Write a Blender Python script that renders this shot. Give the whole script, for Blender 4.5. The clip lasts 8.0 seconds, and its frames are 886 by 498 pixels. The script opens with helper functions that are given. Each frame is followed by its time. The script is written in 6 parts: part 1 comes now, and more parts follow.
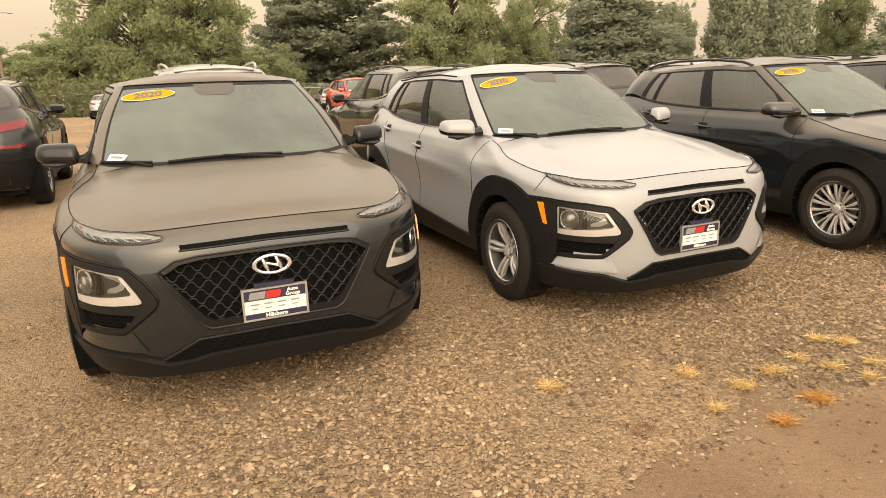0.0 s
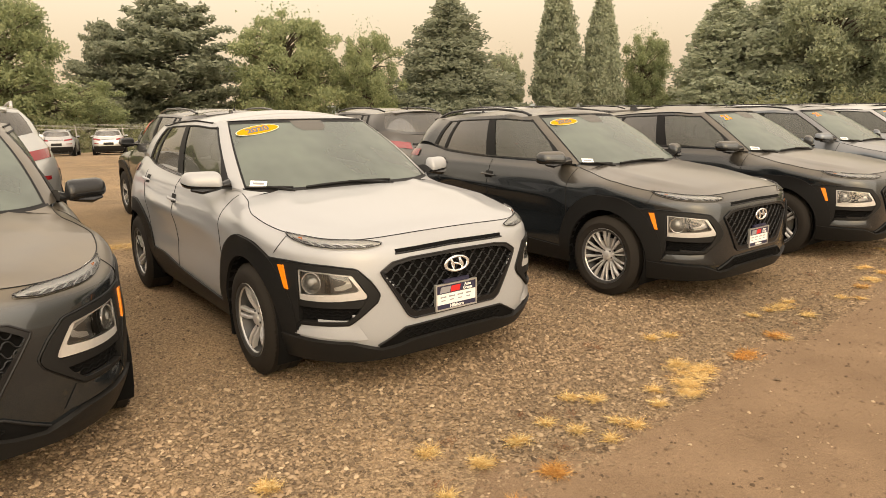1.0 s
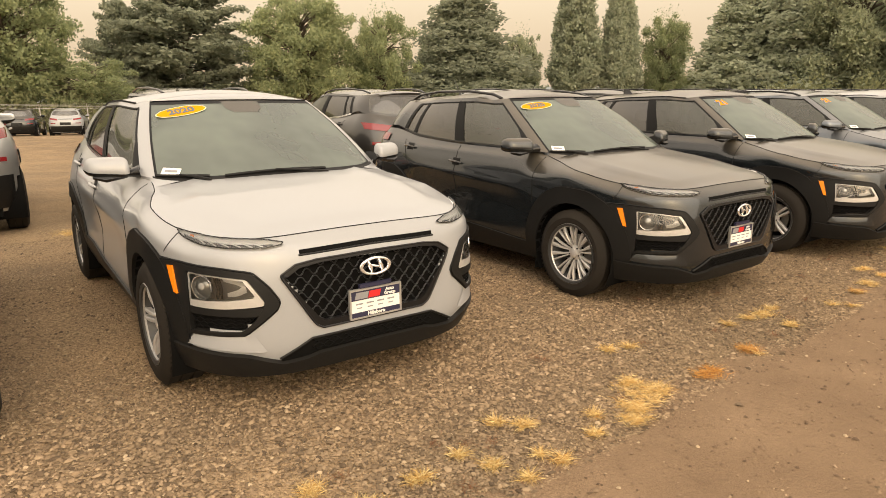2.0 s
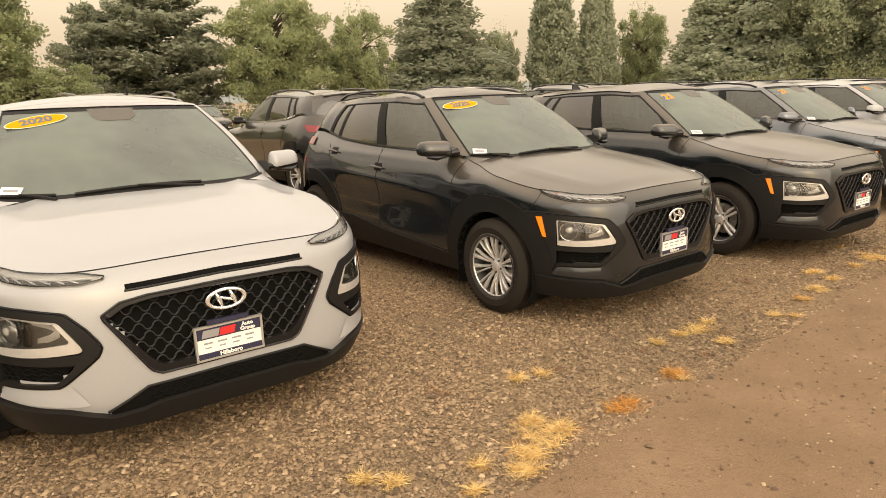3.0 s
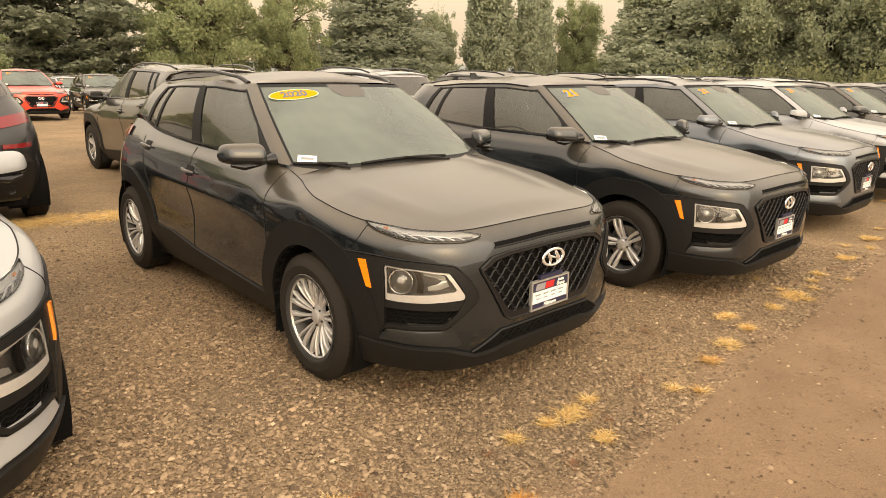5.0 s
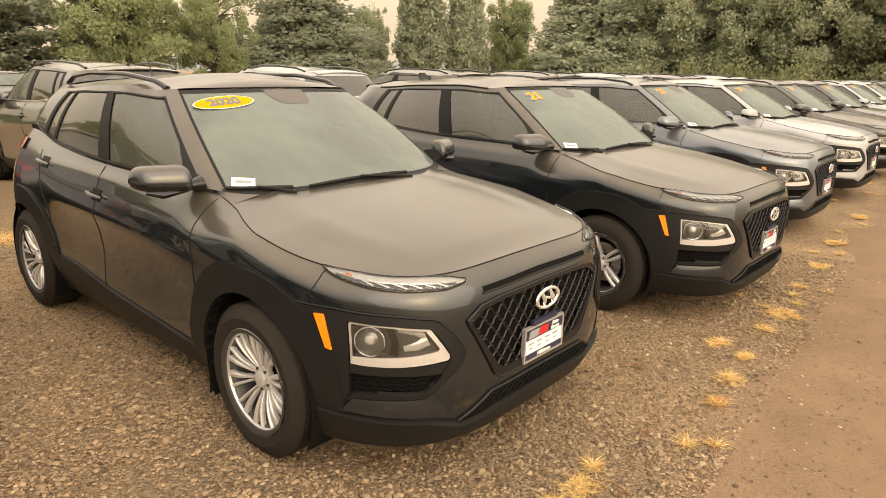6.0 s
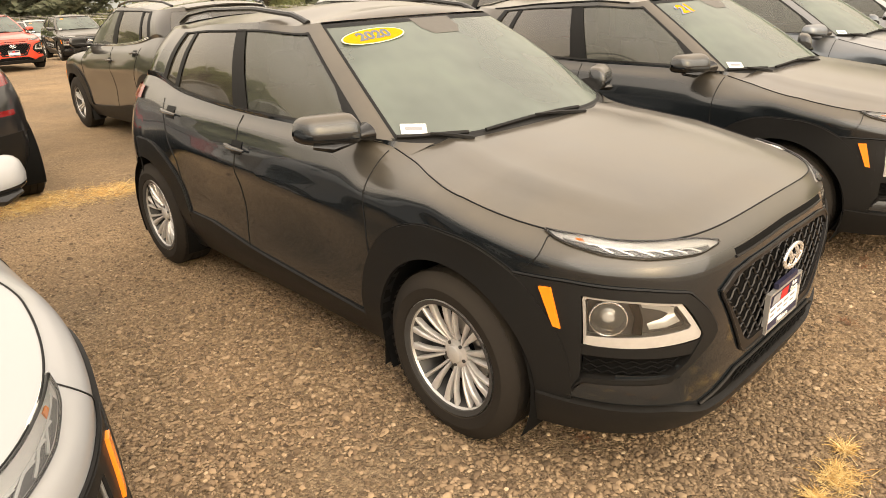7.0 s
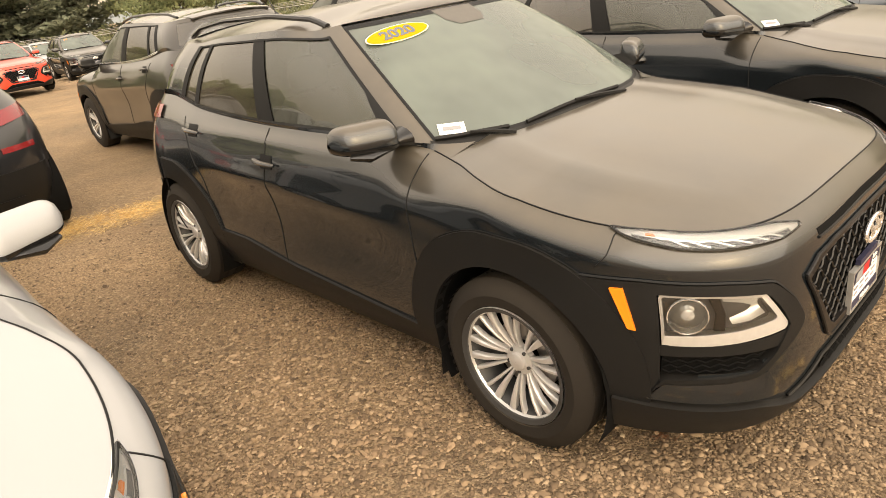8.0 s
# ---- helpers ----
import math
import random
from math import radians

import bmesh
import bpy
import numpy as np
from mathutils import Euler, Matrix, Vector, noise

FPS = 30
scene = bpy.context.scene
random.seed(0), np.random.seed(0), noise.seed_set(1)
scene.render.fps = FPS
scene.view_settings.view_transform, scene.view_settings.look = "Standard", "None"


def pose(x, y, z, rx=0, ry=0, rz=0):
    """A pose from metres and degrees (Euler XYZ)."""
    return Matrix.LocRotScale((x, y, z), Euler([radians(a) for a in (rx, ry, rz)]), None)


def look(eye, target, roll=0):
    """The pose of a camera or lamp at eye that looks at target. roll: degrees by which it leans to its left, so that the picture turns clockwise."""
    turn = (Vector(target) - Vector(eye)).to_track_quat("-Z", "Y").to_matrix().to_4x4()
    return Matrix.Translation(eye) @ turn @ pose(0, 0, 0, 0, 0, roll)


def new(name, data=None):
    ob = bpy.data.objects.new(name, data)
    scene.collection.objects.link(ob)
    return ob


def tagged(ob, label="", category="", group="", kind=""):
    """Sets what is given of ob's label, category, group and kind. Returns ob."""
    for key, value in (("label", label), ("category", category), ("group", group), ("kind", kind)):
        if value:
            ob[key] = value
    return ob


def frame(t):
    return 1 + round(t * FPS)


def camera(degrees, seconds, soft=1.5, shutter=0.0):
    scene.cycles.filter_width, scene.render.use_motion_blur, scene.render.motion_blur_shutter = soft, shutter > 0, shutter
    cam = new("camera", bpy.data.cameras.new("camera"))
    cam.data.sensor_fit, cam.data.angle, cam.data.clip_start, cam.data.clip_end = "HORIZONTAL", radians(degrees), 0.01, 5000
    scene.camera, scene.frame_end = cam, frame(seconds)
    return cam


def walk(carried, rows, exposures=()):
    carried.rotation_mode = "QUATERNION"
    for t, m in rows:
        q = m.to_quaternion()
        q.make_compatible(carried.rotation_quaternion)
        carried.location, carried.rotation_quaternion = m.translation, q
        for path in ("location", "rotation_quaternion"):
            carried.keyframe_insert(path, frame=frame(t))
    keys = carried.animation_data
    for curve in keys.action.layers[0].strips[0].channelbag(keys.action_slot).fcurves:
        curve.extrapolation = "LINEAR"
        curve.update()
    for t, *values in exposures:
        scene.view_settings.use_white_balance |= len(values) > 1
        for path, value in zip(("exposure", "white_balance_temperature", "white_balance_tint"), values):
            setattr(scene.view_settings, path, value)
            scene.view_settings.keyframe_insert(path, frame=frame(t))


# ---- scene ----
cam = camera(68.5, 8.0, soft=0.8)
PATH = [
    (0, (0.366, -0.266, 1.452), (0.232, 1.663, 0.941), -1.9),
    (0.5, (0.608, -0.000, 1.467), (0.761, 1.932, 0.973), 1.3),
    (1, (0.982, 0.106, 1.474), (1.304, 2.039, 1.073), -1.0),
    (1.5, (1.271, 0.239, 1.514), (1.599, 2.160, 1.066), -1.6),
    (1.7, (1.373, 0.324, 1.489), (1.640, 2.252, 1.031), -0.4),
    (2.8, (2.004, 0.783, 1.452), (2.309, 2.715, 1.032), -1.3),
    (3, (2.121, 0.830, 1.473), (2.433, 2.752, 1.015), -1.7),
    (3.5, (2.374, 1.070, 1.432), (2.828, 2.944, 0.899), 1.0),
    (4, (2.637, 1.299, 1.455), (3.117, 3.158, 0.896), -0.6),
    (4.2, (2.761, 1.386, 1.476), (3.228, 3.266, 0.980), -0.9),
    (5.3, (2.992, 2.066, 1.549), (3.502, 3.920, 0.999), 1.5),
    (5.5, (2.965, 2.193, 1.567), (3.515, 4.008, 0.932), 0.7),
    (6, (2.998, 2.483, 1.558), (3.681, 4.290, 1.037), 0.9),
    (6.5, (2.904, 2.795, 1.570), (3.373, 4.606, 0.862), -1.7),
    (7, (2.593, 3.037, 1.561), (3.086, 4.833, 0.831), -2.5),
    (7.5, (2.477, 3.140, 1.626), (2.832, 5.001, 0.984), -8.3),
    (8, (2.523, 3.199, 1.605), (2.950, 4.994, 0.832), -8.4),
]
walk(cam, [(t, look(eye, target, roll)) for t, eye, target, roll in PATH],
     exposures=[(0.0, 0.43, 6500, 10), (1.5, 0.31, 6500, 10), (3.0, 0.35, 6500, 10), (4.2, 0.43, 6500, 10), (5.5, 0.56, 6600, 10), (6.0, 0.60, 6500, 10), (7.0, 0.77, 6350, 10), (8.0, 0.78, 6400, 10)])

# ---- world and light ----
scene.view_settings.exposure = 0.0
world = bpy.data.worlds.new("smoky_sky")
scene.world = world
world.use_nodes = True
wn, wl = world.node_tree.nodes, world.node_tree.links
wn.clear()
SUN_EL, SUN_AZ = 27.0, 168.0
sky = wn.new("ShaderNodeTexSky")
sky.sky_type, sky.sun_disc = "NISHITA", False
sky.sun_elevation, sky.sun_rotation = radians(SUN_EL), radians(SUN_AZ)
sky.dust_density, sky.air_density = 8.0, 2.0
bg_sky, bg_smoke = wn.new("ShaderNodeBackground"), wn.new("ShaderNodeBackground")
bg_sky.inputs["Strength"].default_value = 0.05
w_tc, w_sep, w_map = wn.new("ShaderNodeTexCoord"), wn.new("ShaderNodeSeparateXYZ"), wn.new("ShaderNodeMapRange")
w_map.interpolation_type = "SMOOTHSTEP"
for key, value in (("From Min", 0.05), ("From Max", 0.50), ("To Min", 0.715), ("To Max", 1.30)):
    w_map.inputs[key].default_value = value
wl.new(w_tc.outputs["Generated"], w_sep.inputs[0])
wl.new(w_sep.outputs["Z"], w_map.inputs["Value"])
wl.new(w_map.outputs[0], bg_smoke.inputs["Strength"])
w_tint = wn.new("ShaderNodeValToRGB")
for el, (at_, tint_) in zip(w_tint.color_ramp.elements, ((0.04, (0.875, 0.67, 0.455, 1)), (0.70, (0.955, 0.80, 0.635, 1)))):
    el.position, el.color = at_, tint_
wl.new(w_sep.outputs["Z"], w_tint.inputs["Fac"])
wl.new(w_tint.outputs["Color"], bg_smoke.inputs["Color"])
w_add, w_out = wn.new("ShaderNodeAddShader"), wn.new("ShaderNodeOutputWorld")
wl.new(sky.outputs[0], bg_sky.inputs["Color"])
wl.new(bg_sky.outputs[0], w_add.inputs[0])
wl.new(bg_smoke.outputs[0], w_add.inputs[1])
wl.new(w_add.outputs[0], w_out.inputs["Surface"])

sun = new("sun", bpy.data.lights.new("sun", "SUN"))
sun.data.energy, sun.data.angle, sun.data.color = 2.0, radians(95), (1.0, 0.88, 0.73)
sun.matrix_world = pose(0, 0, 30, 90 - SUN_EL, 0, 180 - SUN_AZ)


# ---- materials ----
def node_mat(name):
    m = bpy.data.materials.new(name)
    m.use_nodes = True
    nt = m.node_tree
    return m, nt.nodes, nt.links, nt.nodes["Principled BSDF"]


def put(bsdf, **kw):
    names = dict(color="Base Color", rough="Roughness", metal="Metallic", coat="Coat Weight", coat_rough="Coat Roughness", spec="Specular IOR Level")
    for k, v in kw.items():
        bsdf.inputs[names[k]].default_value = (*v, 1) if k == "color" else v


def tex_noise(nodes, links, scale, detail=4.0, coord="Object", rough=0.55):
    tc, n = nodes.new("ShaderNodeTexCoord"), nodes.new("ShaderNodeTexNoise")
    n.inputs["Scale"].default_value, n.inputs["Detail"].default_value, n.inputs["Roughness"].default_value = scale, detail, rough
    links.new(tc.outputs[coord], n.inputs["Vector"])
    return n.outputs["Fac"]


def ramp(nodes, links, fac, stops):
    r = nodes.new("ShaderNodeValToRGB")
    while len(r.color_ramp.elements) < len(stops):
        r.color_ramp.elements.new(0.5)
    for e, (p, c) in zip(r.color_ramp.elements, stops):
        e.position, e.color = p, (*c, 1) if len(c) == 3 else c
    links.new(fac, r.inputs["Fac"])
    return r.outputs["Color"]


def mixc(nodes, links, fac, a, b, mode="MIX"):
    n = nodes.new("ShaderNodeMix")
    n.data_type, n.blend_type = "RGBA", mode
    for sock, v in ((n.inputs["Factor"], fac), (n.inputs["A"], a), (n.inputs["B"], b)):
        if isinstance(v, (int, float)):
            sock.default_value = v
        elif isinstance(v, tuple):
            sock.default_value = (*v, 1)
        else:
            links.new(v, sock)
    return n.outputs["Result"]


def math_node(nodes, links, op, a, b=0.0):
    n = nodes.new("ShaderNodeMath")
    n.operation = op
    for sock, v in ((n.inputs[0], a), (n.inputs[1], b)):
        if isinstance(v, (int, float)):
            sock.default_value = v
        else:
            links.new(v, sock)
    return n.outputs[0]


def bump(nodes, links, bsdf, height, strength=0.3, distance=0.01):
    b = nodes.new("ShaderNodeBump")
    b.inputs["Strength"].default_value, b.inputs["Distance"].default_value = strength, distance
    links.new(height, b.inputs["Height"])
    links.new(b.outputs[0], bsdf.inputs["Normal"])


DUST = (0.365, 0.292, 0.190)


def dust_factor(nodes, links, amount):
    """Settled dust: thick on what faces up, thin and patchy on the sides."""
    g, sep = nodes.new("ShaderNodeNewGeometry"), nodes.new("ShaderNodeSeparateXYZ")
    links.new(g.outputs["Normal"], sep.inputs[0])
    flat_ = nodes.new("ShaderNodeMapRange")
    flat_.interpolation_type = "SMOOTHSTEP"
    for key, value in (("From Min", 0.25), ("From Max", 0.95), ("To Min", 0.03), ("To Max", 1.0)):
        flat_.inputs[key].default_value = value
    links.new(sep.outputs["Z"], flat_.inputs["Value"])
    up = flat_.outputs[0]
    n = tex_noise(nodes, links, 3.0, 6.0)
    patch_ = math_node(nodes, links, "MULTIPLY_ADD", n, 0.9)
    patch_.node.inputs[2].default_value = 0.45
    return math_node(nodes, links, "MULTIPLY", math_node(nodes, links, "MULTIPLY", up, patch_), amount)


def paint(name, color, metal=0.5, rough=0.32, dust=0.22, coat=1.0):
    m, n, l, b = node_mat(name)
    put(b, metal=metal, rough=rough, coat=coat, coat_rough=0.04)
    fl = tex_noise(n, l, 900.0, 2.0)
    base = mixc(n, l, fl, tuple(c * 0.85 for c in color), tuple(min(1, c * 1.15) for c in color))
    f = dust_factor(n, l, dust)
    l.new(mixc(n, l, f, base, DUST), b.inputs["Base Color"])
    r = math_node(n, l, "MULTIPLY_ADD", f, 0.7)
    r.node.inputs[2].default_value = rough
    l.new(r, b.inputs["Roughness"])
    cw = math_node(n, l, "SUBTRACT", coat, math_node(n, l, "MULTIPLY", f, 1.2))
    l.new(cw, b.inputs["Coat Weight"])
    cr = math_node(n, l, "MULTIPLY_ADD", f, 0.5)
    cr.node.inputs[2].default_value = 0.025
    l.new(cr, b.inputs["Coat Roughness"])
    return m


def plain(name, color, rough=0.5, metal=0.0, var=0.12, scale=40.0, dust=0.0, bumpy=0.0, coat=0.0, spec=0.5):
    m, n, l, b = node_mat(name)
    put(b, rough=rough, metal=metal, coat=coat, spec=spec)
    f = tex_noise(n, l, scale, 5.0)
    c = mixc(n, l, f, tuple(x * (1 - var) for x in color), tuple(min(1, x * (1 + var)) for x in color))
    if dust:
        c = mixc(n, l, dust_factor(n, l, dust), c, DUST)
    l.new(c, b.inputs["Base Color"])
    if bumpy:
        bump(n, l, b, tex_noise(n, l, scale * 8, 3.0), bumpy, 0.002)
    return m


def glass(name, tint, dust=0.05, gloss=1.0, film=(0.40, 0.36, 0.28)):
    m, n, l, b = node_mat(name)
    n.remove(b)
    out = n["Material Output"]
    tr, gl, df = n.new("ShaderNodeBsdfTransparent"), n.new("ShaderNodeBsdfGlossy"), n.new("ShaderNodeBsdfDiffuse")
    tr.inputs[0].default_value = (*tint, 1)
    gl.inputs["Roughness"].default_value = 0.03
    gl.inputs["Color"].default_value = (gloss, gloss, gloss, 1)
    df.inputs["Color"].default_value = (*film, 1)
    fr, m1, m2 = n.new("ShaderNodeFresnel"), n.new("ShaderNodeMixShader"), n.new("ShaderNodeMixShader")
    fr.inputs["IOR"].default_value = 1.95
    l.new(fr.outputs[0], m1.inputs[0])
    l.new(tr.outputs[0], m1.inputs[1])
    l.new(gl.outputs[0], m1.inputs[2])
    f = tex_noise(n, l, 2.2, 3.0, rough=0.45)
    l.new(math_node(n, l, "MULTIPLY", f, dust * 2), m2.inputs[0])
    l.new(m1.outputs[0], m2.inputs[1])
    l.new(df.outputs[0], m2.inputs[2])
    l.new(m2.outputs[0], out.inputs["Surface"])
    return m


PAINTS = dict(
    graphite=paint("graphite_paint", (0.017, 0.0225, 0.028), metal=0.55, rough=0.22, dust=0.29),
    dusty=paint("dusty_graphite_paint", (0.017, 0.0225, 0.028), metal=0.55, rough=0.22, dust=0.42),
    white=paint("white_paint", (0.32, 0.33, 0.345), metal=0.0, dust=0.07, coat=0.7),
    steel=paint("steel_blue_paint", (0.13, 0.15, 0.175), metal=0.6),
    black=paint("black_paint", (0.012, 0.013, 0.016), metal=0.2, dust=0.12),
    brown=paint("dark_bronze_paint", (0.030, 0.029, 0.028), dust=0.15),
    red=paint("red_paint", (0.62, 0.05, 0.02), metal=0.2, dust=0.08),
    silver=paint("silver_paint", (0.45, 0.46, 0.46), metal=0.7),
)
MAT = dict(
    cladding=plain("black_textured_plastic", (0.011, 0.011, 0.011), 0.46, dust=0.012, bumpy=0.2, spec=0.2),
    gloss_black=plain("gloss_black_plastic", (0.012, 0.012, 0.012), 0.18),
    grille=plain("dark_grille_plastic", (0.009, 0.009, 0.010), 0.33, dust=0.02, spec=0.3),
    # shade of openings and spoke gaps painted near black; also liners and underbody
    void=plain("shade_and_liner_black", (0.005, 0.005, 0.005), 0.9, spec=0.1),
    rubber=plain("tyre_rubber", (0.020, 0.017, 0.014), 0.75, dust=0.08, bumpy=0.2, spec=0.2),
    seal=plain("rubber_seal", (0.008, 0.008, 0.008), 0.6, spec=0.25),
    alloy=plain("silver_alloy", (0.63, 0.615, 0.60), 0.30, 0.5, dust=0.03),
    alloy_dark=plain("dark_alloy_pocket", (0.06, 0.06, 0.06), 0.5, 0.4),
    chrome=plain("bright_chrome", (0.82, 0.82, 0.82), 0.14, 0.75, var=0.03),
    satin=plain("satin_silver_trim", (0.46, 0.455, 0.44), 0.30, 0.55),
    reflector=plain("lamp_reflector", (0.90, 0.90, 0.88), 0.22, 0.35),
    lamp_dark=plain("lamp_inner_grey", (0.10, 0.10, 0.10), 0.3, 0.2),
    frit=plain("dark_glass_frit", (0.085, 0.078, 0.066), 0.45, var=0.15),
    bezel=plain("silver_lamp_bezel", (0.58, 0.57, 0.55), 0.30, 0.45),
    lamp_clear=plain("lamp_inner_silver", (0.74, 0.73, 0.70), 0.28, 0.12),
    lens=glass("clear_lamp_lens", (0.96, 0.96, 0.95), 0.015, gloss=0.6),
    windshield=glass("windshield_glass", (0.30, 0.34, 0.31), 0.48, film=(0.20, 0.232, 0.205)),
    side_glass=glass("door_glass", (0.26, 0.29, 0.26), 0.46, film=(0.145, 0.15, 0.125)),
    tint_glass=glass("privacy_glass", (0.10, 0.10, 0.09), 0.10),
    amber=plain("amber_reflector", (0.90, 0.25, 0.01), 0.25, coat=0.6),
    red_lens=plain("red_lamp_lens", (0.19, 0.006, 0.008), 0.15, coat=0.8),
    red_mark=plain("red_print", (0.55, 0.02, 0.02), 0.5),
    navy_mark=plain("navy_print", (0.02, 0.02, 0.05), 0.5),
    blue_mark=plain("pale_blue_print", (0.20, 0.24, 0.42), 0.7),
    paper=plain("white_paper", (0.78, 0.77, 0.74), 0.7, var=0.04),
    print_grey=plain("grey_print", (0.25, 0.25, 0.26), 0.6),
    sticker=plain("yellow_sticker", (0.66, 0.285, 0.004), 0.9, var=0.05, spec=0.08),
    sticker_text=plain("slate_lettering", (0.14, 0.16, 0.18), 0.8, spec=0.1),
    sticker_edge=plain("cream_sticker_edge", (0.80, 0.72, 0.50), 0.5),
    interior=plain("dark_cabin_trim", (0.045, 0.044, 0.042), 0.7),
    seat=plain("charcoal_seat_cloth", (0.05, 0.05, 0.05), 0.9, bumpy=0.3),
    headliner=plain("grey_headliner", (0.55, 0.53, 0.48), 0.95),
    lamp_glass=plain("projector_glass", (0.36, 0.36, 0.345), 0.10, 0.30, coat=1.0),
    disc=plain("brake_disc_steel", (0.35, 0.33, 0.30), 0.35, 0.9),
    galvanised=plain("galvanised_steel", (0.40, 0.39, 0.37), 0.6, 0.3),
)


def west_lightened(nodes, links, color):
    """Scales the gravel colour: lighter towards the west end of the row, darker towards the east."""
    tc, dot, far_ = nodes.new("ShaderNodeTexCoord"), nodes.new("ShaderNodeVectorMath"), nodes.new("ShaderNodeMapRange")
    dot.operation = "DOT_PRODUCT"
    dot.inputs[1].default_value = (0.854, 0.521, 0.0)
    links.new(tc.outputs["Object"], dot.inputs[0])
    wander = math_node(nodes, links, "MULTIPLY_ADD", tex_noise(nodes, links, 0.8, 3.0), 2.4)
    wander.node.inputs[2].default_value = -1.2
    links.new(math_node(nodes, links, "ADD", dot.outputs["Value"], wander), far_.inputs["Value"])
    for key, value in (("From Min", 0.0), ("From Max", 6.5), ("To Min", 1.09), ("To Max", 0.88)):
        far_.inputs[key].default_value = value
    tint = nodes.new("ShaderNodeCombineColor")
    for key in ("Red", "Green", "Blue"):
        links.new(far_.outputs[0], tint.inputs[key])
    return mixc(nodes, links, 1.0, color, tint.outputs[0], "MULTIPLY")


def gravel_mat():
    m, n, l, b = node_mat("crushed_gravel")
    put(b, rough=0.95, spec=0.2)
    tc, vo = n.new("ShaderNodeTexCoord"), n.new("ShaderNodeTexVoronoi")
    warp = n.new("ShaderNodeVectorMath")
    warp.operation = "ADD"
    l.new(tc.outputs["Object"], warp.inputs[0])
    wn_ = n.new("ShaderNodeTexNoise")
    wn_.inputs["Scale"].default_value = 45.0
    l.new(tc.outputs["Object"], wn_.inputs["Vector"])
    sc = n.new("ShaderNodeVectorMath")
    sc.operation = "SCALE"
    sc.inputs["Scale"].default_value = 0.02
    l.new(wn_.outputs["Color"], sc.inputs[0])
    l.new(sc.outputs[0], warp.inputs[1])
    vo.inputs["Scale"].default_value = 95.0
    l.new(warp.outputs[0], vo.inputs["Vector"])
    sep = n.new("ShaderNodeSeparateColor")
    l.new(vo.outputs["Color"], sep.inputs[0])
    stones = ramp(n, l, sep.outputs[0], [(0.0, (0.108, 0.084, 0.058)), (0.35, (0.243, 0.182, 0.118)), (0.7, (0.371, 0.276, 0.171)), (1.0, (0.562, 0.435, 0.280))])
    soil = ramp(n, l, tex_noise(n, l, 1.1, 6.0), [(0.3, (0.243, 0.182, 0.124)), (0.5, (0.351, 0.251, 0.155)), (0.68, (0.472, 0.331, 0.195))])
    c = mixc(n, l, math_node(n, l, "SMOOTH_MIN", tex_noise(n, l, 5.0, 5.0), 0.55), stones, soil)
    big = ramp(n, l, tex_noise(n, l, 0.35, 3.0), [(0.35, (0.85, 0.84, 0.83)), (0.65, (1.12, 1.08, 1.02))])
    l.new(west_lightened(n, l, mixc(n, l, 1.0, c, big, "MULTIPLY")), b.inputs["Base Color"])
    h = math_node(n, l, "SUBTRACT", 1.0, vo.outputs["Distance"])
    bump(n, l, b, math_node(n, l, "ADD", h, tex_noise(n, l, 160.0, 3.0)), 0.9, 0.012)
    return m


def dirt_mat():
    m, n, l, b = node_mat("packed_dirt")
    put(b, rough=0.95, spec=0.15)
    c = ramp(n, l, tex_noise(n, l, 2.2, 8.0), [(0.3, (0.178, 0.121, 0.075)), (0.5, (0.203, 0.139, 0.086)), (0.7, (0.235, 0.162, 0.101))])
    speck = ramp(n, l, tex_noise(n, l, 190.0, 5.0, rough=0.7), [(0.30, (0.42, 0.41, 0.40)), (0.48, (0.95, 0.95, 0.95)), (0.74, (1.75, 1.72, 1.68))])
    l.new(mixc(n, l, 1.0, c, speck, "MULTIPLY"), b.inputs["Base Color"])
    bump(n, l, b, math_node(n, l, "ADD", tex_noise(n, l, 60.0, 6.0), tex_noise(n, l, 9.0, 4.0)), 0.6, 0.012)
    return m


def island_mat(name, stops, rough=0.9, translucent=0.0, pale=False):
    """A colour for each loose piece of a mesh; leaves let some light through."""
    m, n, l, b = node_mat(name)
    put(b, rough=rough, spec=0.2)
    g = n.new("ShaderNodeNewGeometry")
    c = ramp(n, l, g.outputs["Random Per Island"], stops)
    c = mixc(n, l, 1.0, c, ramp(n, l, tex_noise(n, l, 0.6, 3.0), [(0.3, (0.82, 0.84, 0.82)), (0.7, (1.14, 1.12, 1.08))]), "MULTIPLY")
    if pale:
        c = west_lightened(n, l, c)
    l.new(c, b.inputs["Base Color"])
    if translucent:
        tr, mx = n.new("ShaderNodeBsdfTranslucent"), n.new("ShaderNodeMixShader")
        l.new(c, tr.inputs["Color"])
        mx.inputs[0].default_value = translucent
        l.new(b.outputs[0], mx.inputs[1])
        l.new(tr.outputs[0], mx.inputs[2])
        l.new(mx.outputs[0], n["Material Output"].inputs["Surface"])
    return m


